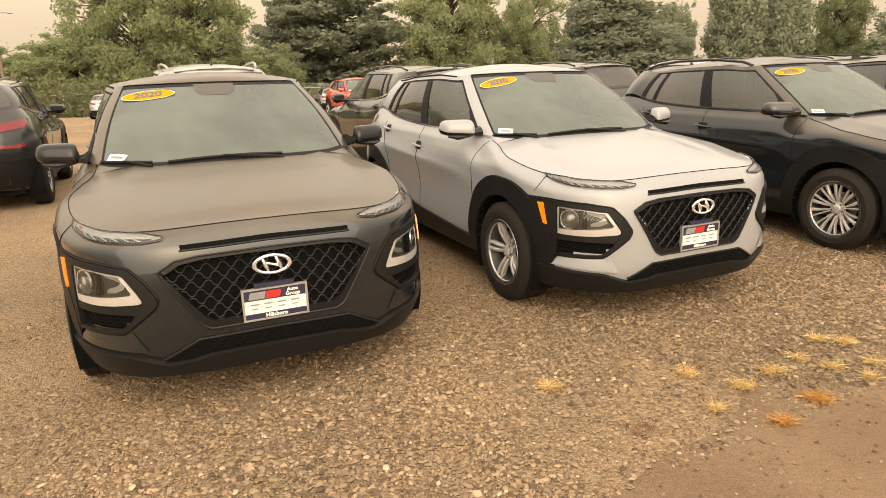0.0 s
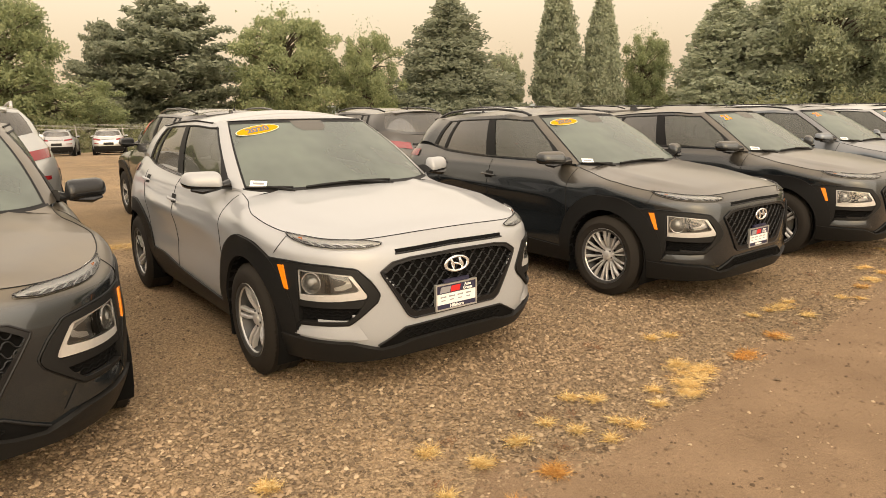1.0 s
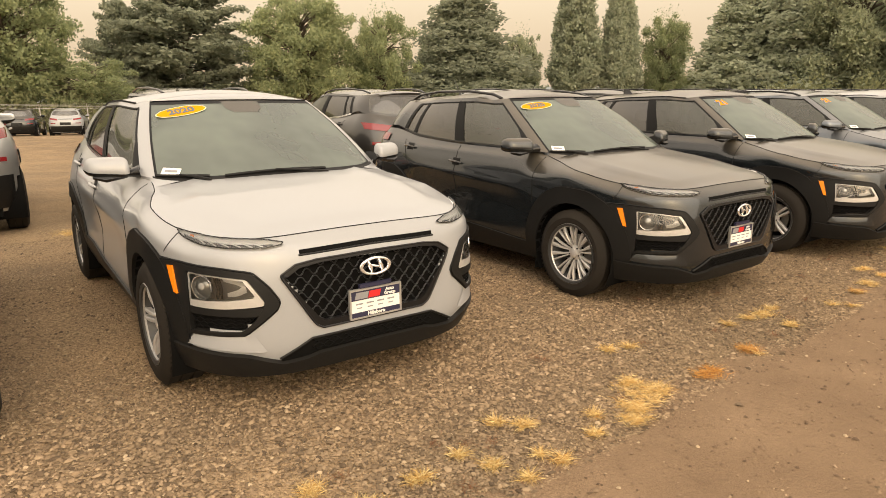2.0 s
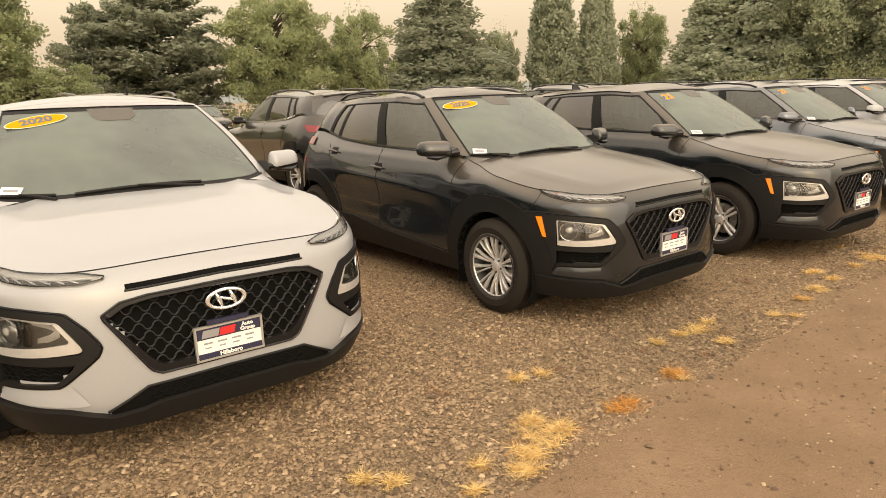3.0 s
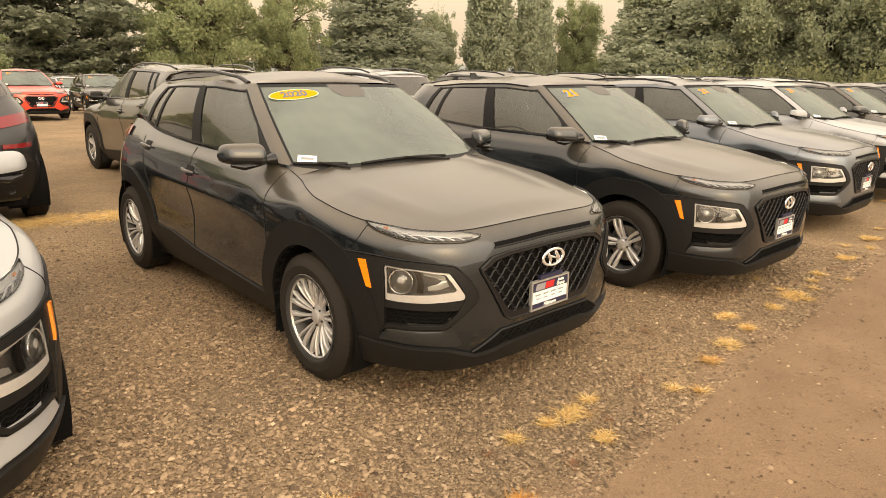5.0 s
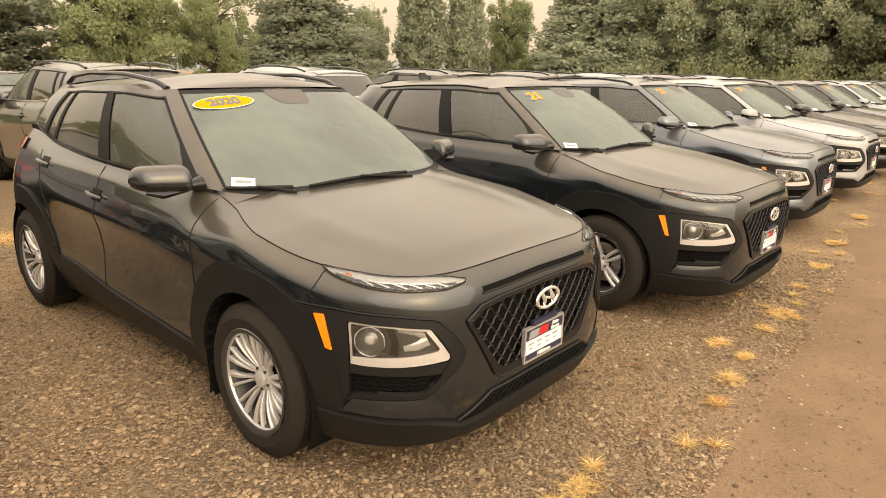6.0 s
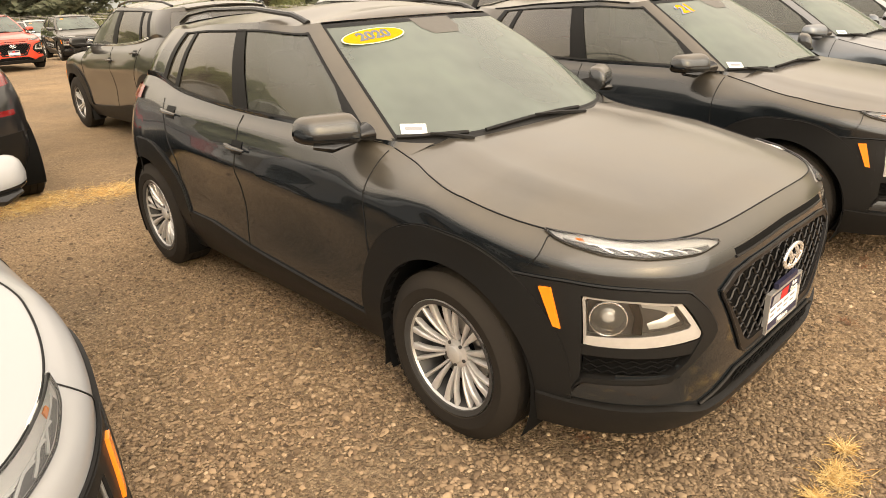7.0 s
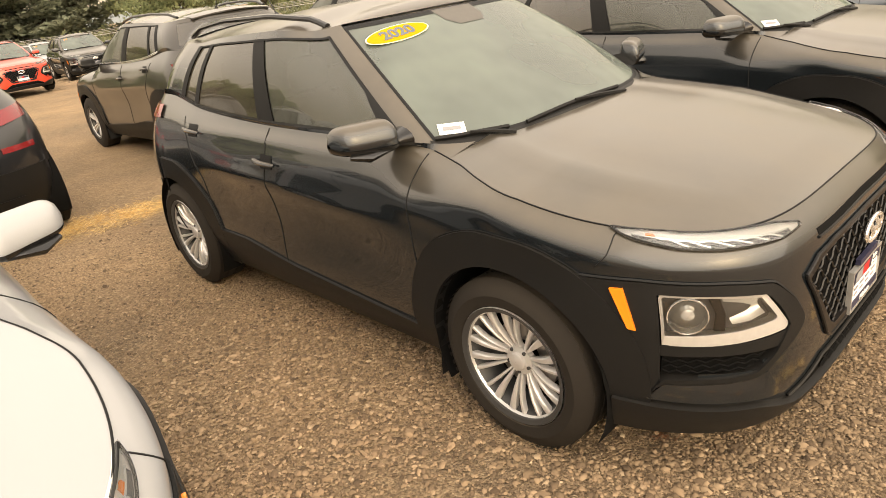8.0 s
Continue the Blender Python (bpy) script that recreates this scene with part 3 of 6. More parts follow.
def belt_parts(sh, cb):
    """The sill between the shell's top edge and the foot of the windows."""
    top = sh.cols[:, -1]
    low = cb.cols[:, 0]
    side = [i for i in range(len(cb.g)) if cb.g[i] <= 2]
    xs = [-low[i][0] for i in side]
    a, b = [], []
    for i in range(len(top)):
        if sh.g[i] < 1 or top[i][0] > -0.33:
            continue
        if sh.g[i] <= 2:
            p = [float(np.interp(-top[i][0], xs, [low[k][d] for k in side])) for d in range(3)]
            p[0] = top[i][0]
        else:
            p = list(cb.at(sh.g[i], 0.0))
        a.append(tuple(top[i]))
        b.append((p[0], p[1] + 0.004, p[2] + 0.012))
    g = Geo().grid([a, b]).grid([[(x, -y, z) for x, y, z in r] for r in (a, b)])
    return [("belt_sill", g.mesh("belt_sill", 60), "paint", "")]


HOOD_MID = [(-0.30, 1.030), (0.0, 1.000), (0.3, 0.958), (0.55, 0.912), (0.735, 0.862)]


def front_parts(sh):
    """Grille, lamps, bumper lip and emblem of the crossover's nose."""
    out = []
    # grille: recessed backing with shade painted black, frame and a mesh of waved bars
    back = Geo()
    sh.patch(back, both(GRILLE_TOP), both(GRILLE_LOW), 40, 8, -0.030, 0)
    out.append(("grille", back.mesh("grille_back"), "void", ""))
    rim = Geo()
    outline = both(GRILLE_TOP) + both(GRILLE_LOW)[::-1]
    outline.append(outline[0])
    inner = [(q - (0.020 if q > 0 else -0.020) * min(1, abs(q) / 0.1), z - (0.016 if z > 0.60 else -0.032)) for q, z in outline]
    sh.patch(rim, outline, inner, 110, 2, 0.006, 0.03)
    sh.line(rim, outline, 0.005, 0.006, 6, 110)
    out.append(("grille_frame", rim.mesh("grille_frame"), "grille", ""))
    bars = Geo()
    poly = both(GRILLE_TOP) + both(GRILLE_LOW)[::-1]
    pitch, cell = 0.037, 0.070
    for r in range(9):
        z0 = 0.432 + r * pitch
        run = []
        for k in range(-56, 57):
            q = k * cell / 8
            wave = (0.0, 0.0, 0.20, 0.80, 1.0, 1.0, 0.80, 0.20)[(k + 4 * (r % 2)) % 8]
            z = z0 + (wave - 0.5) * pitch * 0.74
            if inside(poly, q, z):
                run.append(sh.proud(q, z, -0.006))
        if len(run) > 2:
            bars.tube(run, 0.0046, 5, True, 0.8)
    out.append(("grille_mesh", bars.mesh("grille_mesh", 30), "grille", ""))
    # lower intake, a black sheet over the paint as its shade, and lip
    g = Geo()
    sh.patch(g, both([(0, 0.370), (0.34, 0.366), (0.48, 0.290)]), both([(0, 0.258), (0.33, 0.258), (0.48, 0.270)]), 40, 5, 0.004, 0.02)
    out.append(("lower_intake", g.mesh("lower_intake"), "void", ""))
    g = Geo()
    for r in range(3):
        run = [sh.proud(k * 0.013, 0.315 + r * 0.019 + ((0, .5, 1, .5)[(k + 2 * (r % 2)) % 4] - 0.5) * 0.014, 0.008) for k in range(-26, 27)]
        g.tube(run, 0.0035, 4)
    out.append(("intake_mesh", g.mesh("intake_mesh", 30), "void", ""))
    lip = Geo()
    qa = sh.qx(0.385)
    sh.patch(lip, both([(0, 0.300), (0.30, 0.296), (0.36, 0.280), (0.47, 0.272), (0.51, 0.285), (0.62, 0.325), (qa, 0.352)]), both([(0, 0.206), (0.46, 0.206), (0.66, 0.208), (qa, 0.215)]), 80, 5, 0.026, 0.05)
    out.append(("bumper_lip", lip.mesh("bumper_lip", 50), "cladding", "black plastic bumper lip"))
    fr = Geo()
    sh.line(fr, both([(0, 0.373), (0.34, 0.369), (0.49, 0.290)]), 0.006, 0.006, 6, 60)
    out.append(("intake_frame", fr.mesh("intake_frame"), "cladding", ""))
    # vent slit over the grille, its shade a flat black strip
    g = Geo()
    sh.patch(g, both([(0, 0.800), (0.37, 0.793)]), both([(0, 0.779), (0.37, 0.774)]), 30, 2, 0.0015, 0.01)
    out.append(("vent_slit", g.mesh("vent_slit"), "void", ""))
    g = Geo()
    sh.line(g, both([(0, 0.776), (0.375, 0.770)]), 0.005, 0.001, 6, 40)
    out.append(("vent_ledge", g.mesh("vent_ledge"), "grille", ""))
    for s in (1, -1):
        m = lambda pts: [(s * q, z) for q, z in pts]
        # slim upper lamp
        up = [(0.430, 0.827), (0.50, 0.842), (0.58, 0.849), (0.66, 0.854), (0.76, 0.869), (0.86, 0.8745), (0.948, 0.8805)]
        lo = [(0.432, 0.819), (0.52, 0.808), (0.66, 0.813), (0.76, 0.825), (0.85, 0.846), (0.943, 0.877)]
        between = lambda f: [(q0 * (1 - f) + q1 * f, z0 * (1 - f) + z1 * f) for (q0, z0), (q1, z1) in zip(resample(lo, 12), resample(up, 12))]
        g = Geo()
        sh.patch(g, m(up), m(lo), 26, 4, 0.001, 0.02)
        out.append(("headlight", g.mesh("headlight"), "lamp_clear", "slim clear headlight"))
        g = Geo()
        sh.patch(g, m(between(0.40)[1:11]), m(between(0.06)[1:11]), 24, 2, 0.004, 0.006)
        out.append(("headlight_shelf", g.mesh("headlight_shelf"), "lamp_dark", ""))
        g = Geo()
        low_, high_ = between(0.12), between(0.42)
        for k in range(2, 8):
            (qa_, za_), (qb_, zb_) = low_[k], high_[k + 1]
            sh.line(g, m([(qa_, za_), (qb_ - 0.012, zb_), (qb_ + 0.012, zb_)]), 0.0036, 0.008, 4, 8)
        sh.line(g, m(between(0.46)[1:11]), 0.0024, 0.006, 4, 24)
        out.append(("light_guide", g.mesh("light_guide"), "reflector", ""))
        g = Geo()
        sh.patch(g, m([(0.790, 0.860), (0.816, 0.862)]), m([(0.790, 0.851), (0.816, 0.854)]), 4, 2, 0.006, 0.004)
        out.append(("turn_bulb", g.mesh("turn_bulb"), "amber", "small amber bulb"))
        g = Geo()
        sh.patch(g, m(up), m(lo), 26, 4, 0.012, 0.010)
        out.append(("headlight_lens", g.mesh("headlight_lens"), "lens", ""))
        g = Geo()
        rim = up + lo[::-1] + [up[0]]
        sh.line(g, m(rim), 0.0034, 0.009, 5, 60)
        out.append(("headlight_bezel", g.mesh("headlight_bezel"), "gloss_black", ""))
        # black surround that joins lamp cluster and wheel arch
        qh = sh.qx(0.0)
        ang = np.linspace(0.02, 0.95, 8)
        arch_side = [(qh - 0.46 * math.cos(a), 0.327 + 0.46 * math.sin(a)) for a in ang]
        g = Geo()
        sh.patch(g, m([(0.868, 0.352), (0.868, 0.55), (0.875, 0.742)]), m([(arch_side[0][0], 0.352), arch_side[2], arch_side[5], (arch_side[7][0] + 0.02, 0.745)]), 14, 10, 0.010, 0.03)
        out.append(("corner_cladding", g.mesh("corner_cladding", 50), "cladding", "black plastic corner cladding"))
        g = sh.line(Geo(), m([(arch_side[7][0] + 0.02, 0.748), (0.90, 0.748), (0.875, 0.746), (0.70, 0.732), (0.583, 0.711), (0.521, 0.642), (0.478, 0.571), (0.494, 0.532), (0.567, 0.472), (0.63, 0.421), (0.87, 0.415)]), 0.0045, 0.003, 4, 60)
        out.append(("cladding_seam", g.mesh("cladding_seam"), "seal", ""))
        ring_out = [(0.89, 0.352), (0.89, 0.742), (0.70, 0.728), (0.585, 0.707), (0.525, 0.640), (0.482, 0.570), (0.497, 0.535), (0.570, 0.475), (0.63, 0.425), (0.86, 0.42)]
        ring_in = [(0.856, 0.43), (0.853, 0.710), (0.71, 0.698), (0.608, 0.682), (0.571, 0.626), (0.543, 0.571), (0.550, 0.553), (0.59, 0.487), (0.64, 0.44), (0.85, 0.436)]
        g = Geo()
        sh.patch(g, m(ring_out + ring_out[:1]), m(ring_in + ring_in[:1]), 60, 2, 0.011, 0.04)
        out.append(("lamp_surround", g.mesh("lamp_surround", 40), "cladding", "black plastic lamp surround"))
        g = Geo()
        sh.patch(g, m([(0.520, 0.552), (0.68, 0.545), (0.870, 0.550)]), m([(0.565, 0.508), (0.70, 0.512), (0.870, 0.516)]), 16, 3, 0.006, 0.03)
        out.append(("lamp_shelf", g.mesh("lamp_shelf", 40), "cladding", ""))
        # lamp cluster: silver bowl, projector, reflector, lens
        top, low = [(0.545, 0.572), (0.610, 0.680), (0.72, 0.696), (0.850, 0.706)], [(0.552, 0.556), (0.68, 0.548), (0.78, 0.545), (0.850, 0.552)]
        g = Geo()
        sh.patch(g, m(top), m(low), 20, 8, -0.026, 0)
        out.append(("lamp_cluster", g.mesh("lamp_cluster"), "lamp_dark", "clear front lamp cluster"))
        g = Geo()
        inn_t, inn_l = [(0.584, 0.606), (0.624, 0.674), (0.72, 0.691), (0.842, 0.700)], [(0.588, 0.596), (0.68, 0.585), (0.78, 0.580), (0.842, 0.580)]
        sh.patch(g, m(low[::-1] + top[:2]), m(inn_l[::-1] + inn_t[:2]), 44, 3, 0.004, 0.03)
        out.append(("lamp_bezel", g.mesh("lamp_bezel", 40), "bezel", "satin silver lamp bezel"))
        g = Geo()
        sh.patch(g, m(top[1:] + low[-1:]), m(inn_t[1:] + inn_l[-1:]), 30, 2, 0.004, 0.03)
        out.append(("lamp_brow", g.mesh("lamp_brow", 40), "satin", ""))
        # slanted bright reflector beside the projector
        g = Geo()
        fan_t, fan_l = resample([(0.626, 0.668), (0.665, 0.682), (0.704, 0.686)], 10), resample([(0.612, 0.622), (0.650, 0.605), (0.690, 0.600)], 10)
        rows = []
        for j in range(7):
            u = j / 6
            rows.append([sh.proud(s * (t_[0] * (1 - u) + l_[0] * u), t_[1] * (1 - u) + l_[1] * u, -0.006 - 0.018 * math.sin(math.pi * u) - 0.010 * i / 10) for i, (t_, l_) in enumerate(zip(fan_t, fan_l))])
        out.append(("reflector_bowl", g.grid(rows).mesh("reflector_bowl", 60), "reflector", ""))
        for name, q, z, r, key in (("projector", 0.785, 0.640, 0.058, "chrome"),):
            c, nrm = Vector(sh.proud(s * q, z, -0.022)), sh.normal(q, z)
            nrm = Vector((nrm[0], s * nrm[1], 0)).normalized()
            mat = nrm.to_track_quat("Y", "Z").to_matrix().to_4x4()
            mat.translation = c
            g = Geo().lathe([(r, 0.012), (r * 0.98, 0.022), (r * 0.92, 0.021), (r * 0.88, 0.008), (r * 0.84, -0.004)], 20)
            g.v = [tuple(mat @ Vector(v)) for v in g.v]
            out.append((name, g.mesh(name), key, ""))
            g = Geo().lathe([(r * 0.87, -0.002), (r * 0.76, 0.010), (r * 0.55, 0.018), (r * 0.28, 0.023), (0.001, 0.025)], 18)
            g.v = [tuple(mat @ Vector(v)) for v in g.v]
            out.append((name + "_lens", g.mesh(name), "lamp_glass", ""))
        g = Geo()
        sh.patch(g, m([(0.735, 0.690), (0.722, 0.640), (0.730, 0.590)]), m([(0.712, 0.689), (0.704, 0.640), (0.708, 0.588)]), 8, 2, -0.006, 0.012)
        out.append(("lamp_divider", g.mesh("lamp_divider", 40), "gloss_black", ""))
        g = Geo()
        sh.patch(g, m(inn_t), m(inn_l), 16, 5, 0.001, 0)
        out.append(("cluster_lens", g.mesh("cluster_lens"), "lens", ""))
        # side intake under the cluster, shade painted on its sunk sheet
        g = Geo()
        sh.patch(g, m([(0.575, 0.512), (0.85, 0.520)]), m([(0.64, 0.445), (0.855, 0.437)]), 14, 3, -0.018, 0)
        out.append(("side_intake", g.mesh("side_intake"), "void", ""))
        g = Geo()
        for k in range(4):
            z = 0.455 + k * 0.018
            sh.line(g, m([(0.645 - k * 0.02 + (i / 12) * (0.205 + k * 0.02), z + 0.005 * (-1) ** (i + k)) for i in range(13)]), 0.003, -0.008, 4, 24)
        out.append(("intake_bar", g.mesh("intake_bar", 30), "void", ""))
        g = Geo()
        hi, lo_ = resample([(0.600, 0.428), (0.72, 0.422), (0.875, 0.424)], 18), resample([(0.545, 0.335), (0.70, 0.350), (0.890, 0.362)], 18)
        rows = []
        for j in range(7):
            u = min(1.0, j / 5)
            off = -0.004 + 0.018 * u ** 0.8 if j < 6 else 0.0
            rows.append([sh.proud(s * (h_[0] * (1 - u) + l_[0] * u), h_[1] * (1 - u) + l_[1] * u, off * min(1.0, i / 2) + 0.004 * (i < 2)) for i, (h_, l_) in enumerate(zip(hi, lo_))])
        g.grid(rows)
        out.append(("chin_wing", g.mesh("chin_wing", 30), "paint", ""))
        g = sh.line(Geo(), m([(0.912, 0.866), (0.965, 0.815), (1.015, 0.778)]), 0.0022, 0.001, 4, 12)
        out.append(("fender_seam", g.mesh("fender_seam"), "seal", ""))
        # amber side marker
        g = Geo()
        qm = sh.qx(0.418)
        sh.patch(g, m([(qm - 0.014, 0.724), (qm + 0.024, 0.722)]), m([(qm - 0.040, 0.598), (qm - 0.018, 0.602)]), 3, 6, 0.019, 0.012)
        out.append(("side_marker", g.mesh("side_marker"), "amber", "amber side marker"))
    # emblem: oval ring with a slanted bar figure
    nose = sh.at(0.0, 0.672)[0] + 0.006
    ring = Geo()
    rows = []
    for k in range(40):
        a = 2 * math.pi * k / 40
        rows.append([(nose + 0.016 + 0.007 * math.cos(b) - 0.05 * (0.078 * math.cos(a)) ** 2, (0.078 + 0.010 * math.sin(b)) * math.cos(a), 0.672 + (0.040 + 0.007 * math.sin(b)) * math.sin(a)) for b in [2 * math.pi * j / 8 for j in range(8)]])
    rows.append(rows[0])
    ring.grid(rows, True)
    out.append(("emblem", ring.mesh("emblem"), "chrome", "chrome oval emblem"))
    bars = Geo()
    for a, b in (((0.042, 0.705), (0.018, 0.640)), ((-0.018, 0.704), (-0.042, 0.639))):
        bars.tube([(nose + 0.012, a[0] * -1 + 0.0, a[1]), (nose + 0.020, -(a[0] + b[0]) / 2, (a[1] + b[1]) / 2), (nose + 0.012, -b[0], b[1])], [0.006, 0.011, 0.006], 6)
    bars.tube([(nose + 0.014, -0.026, 0.680), (nose + 0.020, 0, 0.672), (nose + 0.014, 0.026, 0.664)], 0.006, 6)
    out.append(("emblem_bar", bars.mesh("emblem_bar"), "chrome", ""))
    # dealer plate in its frame
    x0 = sh.at(0.0, 0.48)[0] + 0.010
    g = Geo().box((x0 - 0.008, -0.150, 0.397), (x0, 0.150, 0.560))
    out.append(("dealer_plate", g.mesh("dealer_plate", 0), "paper", "white dealer plate with printed bars"))
    g = Geo()
    for lo, hi in (((-0.158, 0.393), (0.158, 0.403)), ((-0.158, 0.554), (0.158, 0.564)), ((-0.158, 0.403), (-0.148, 0.554)), ((0.148, 0.403), (0.158, 0.554))):
        g.box((x0 - 0.012, lo[0], lo[1]), (x0 + 0.005, hi[0], hi[1]))
    out.append(("plate_frame", g.mesh("plate_frame", 0), "satin", "satin silver plate frame"))
    g = Geo().box((x0, -0.147, 0.403), (x0 + 0.003, 0.147, 0.430))
    out.append(("plate_band", g.mesh("plate_band", 0), "navy_mark", "black band with place name"))
    g = Geo().box((x0 - 0.01, -0.095, 0.568), (x0 + 0.006, 0.095, 0.590))
    out.append(("plate_tab", g.mesh("plate_tab", 0), "navy_mark", ""))
    g = Geo().box((x0, -0.147, 0.500), (x0 + 0.002, 0.147, 0.553))
    out.append(("plate_panel", g.mesh("plate_panel", 0), "navy_mark", ""))
    g = Geo()
    g.grid([[(x0 + 0.004, y + d, z) for y in (-0.128, -0.052)] for z, d in ((0.507, 0.0), (0.545, 0.010))])
    out.append(("plate_logo", g.mesh("plate_logo", 0), "print_grey", "slanted grey and red mark"))
    g = Geo()
    g.grid([[(x0 + 0.004, y + d, z) for y in (-0.048, 0.022)] for z, d in ((0.507, 0.0), (0.545, 0.010))])
    out.append(("plate_logo", g.mesh("plate_logo", 0), "red_mark", ""))
    for body_, size_, y_, z_ in (("Auto", 0.026, 0.085, 0.538), ("Group", 0.026, 0.085, 0.515), ("Hillsboro", 0.028, 0.0, 0.416)):
        me = text_mesh(body_, size_)
        for v in me.vertices:
            v.co = (x0 + 0.0045 + v.co.z, v.co.x + y_, v.co.y + z_)
        out.append(("plate_lettering", me, "paper", ""))
    g = Geo()
    for k in range(4):
        g.box((x0, -0.120 + k * 0.064, 0.474), (x0 + 0.002, -0.078 + k * 0.064, 0.482)).box((x0, -0.115 + k * 0.064, 0.452), (x0 + 0.002, -0.085 + k * 0.064, 0.458))
    out.append(("plate_print", g.mesh("plate_print", 0), "print_grey", ""))
    for pname, me, key, plabel in out:
        if pname.startswith("plate_") or pname == "dealer_plate":
            for v in me.vertices:
                v.co.y, v.co.z = v.co.y * 0.93, 0.578 + (v.co.z - 0.578) * 0.88
    return out


# ---- the cabin ----
class Cabin:
    """Upper body between the belt contour and the roof contour."""
    NF, NS, NR = 26, 60, 16

    def __init__(self, low, high, nv=16):
        self.nv = nv
        self.cols, self.g = [], []
        steps = [("f", (math.pi / 2) * (k / self.NF) ** 1.15, k / self.NF) for k in range(self.NF)]
        steps += [("s", k / self.NS, 1 + k / self.NS) for k in range(self.NS + 1)]
        steps += [("r", (math.pi / 2) * (k + 1) / self.NR, 2 + (k + 1) / self.NR) for k in range(self.NR)]
        for kind, p, g in steps:
            ends = []
            for c in (low, high):
                knots = c["x"]
                if kind == "f":
                    x, y = knots[0] + (c["nose"] - knots[0]) * math.cos(p) ** (2 / c["n"]), smooth_at(c["w"], 1) * math.sin(p) ** (2 / c["m"])
                elif kind == "s":
                    x, y = float(np.interp(p, (0, 0.45, 0.8, 1), knots)), smooth_at(c["w"], g)
                else:
                    x, y = knots[3] + (c["tail"] - knots[3]) * math.sin(p), smooth_at(c["w"], 2) * math.cos(p) ** (2 / 3.4)
                ends.append(np.array((x, y, smooth_at(c["z"], g))))
            lo, hi = ends
            col = []
            for j in range(nv + 1):
                t = j / nv
                bow = math.sin(math.pi * t) * 0.022
                d = np.array((0.5 * math.cos(p), 0.8 * math.sin(p), 0.6) if kind == "f" else (-0.5 * math.sin(p), 0.8 * math.cos(p), 0.6) if kind == "r" else (0.0, 0.8, 0.6))
                col.append(lo * (1 - t) + hi * t + d * bow)
            self.cols.append(col)
            self.g.append(g)
        self.cols = np.array(self.cols)

    def at(self, g, t, off=0.0, side=1):
        u = float(np.interp(g, self.g, np.arange(len(self.g))))
        i = min(int(u), len(self.g) - 2)
        f, tt = u - i, t * self.nv
        j = min(int(tt), self.nv - 1)
        h = tt - j
        c = self.cols
        p = (c[i, j] * (1 - f) + c[i + 1, j] * f) * (1 - h) + (c[i, j + 1] * (1 - f) + c[i + 1, j + 1] * f) * h
        if off:
            du, dv = c[i + 1, j] - c[max(i - 1, 0), j], c[i, j + 1] - c[i, j]
            n = np.cross(du, dv)
            n /= np.linalg.norm(n) + 1e-9
            if n @ (p - np.array((-1.7, 0, 0.9))) < 0:
                n = -n
            p = p + n * off
        return (p[0], side * p[1], p[2])

    def sheet(self, g0, g1, t0, t1, off=0.0, sides=(1, -1), n=24, m=10, geo=None):
        geo = geo or Geo()
        for s in sides:
            geo.grid([[self.at(g, t, off, s) for g in np.linspace(g0, g1, n + 1)] for t in np.linspace(t0, t1, m + 1)])
        return geo


CROSS_LOW = dict(nose=-0.235, tail=-3.06, n=2.0, m=2.6, x=(-0.60, -1.45, -2.22, -2.62),
                 w=[(1, 0.778), (1.45, 0.793), (1.8, 0.778), (2, 0.742)],
                 z=[(0, 1.015), (0.5, 1.010), (0.85, 1.040), (1, 1.052), (1.45, 1.066), (1.75, 1.105), (1.92, 1.160), (2, 1.190), (2.4, 1.16), (3, 1.10)])
CROSS_HIGH = dict(nose=-1.00, tail=-2.86, n=2.2, m=2.6, x=(-1.22, -1.58, -2.13, -2.46),
                  w=[(1, 0.600), (1.3, 0.652), (1.6, 0.642), (2, 0.600)],
                  z=[(0, 1.472), (0.6, 1.466), (1, 1.452), (1.3, 1.470), (1.7, 1.458), (2, 1.430), (3, 1.455)])
G_GLASS, G_PILLAR = 0.71, 0.86


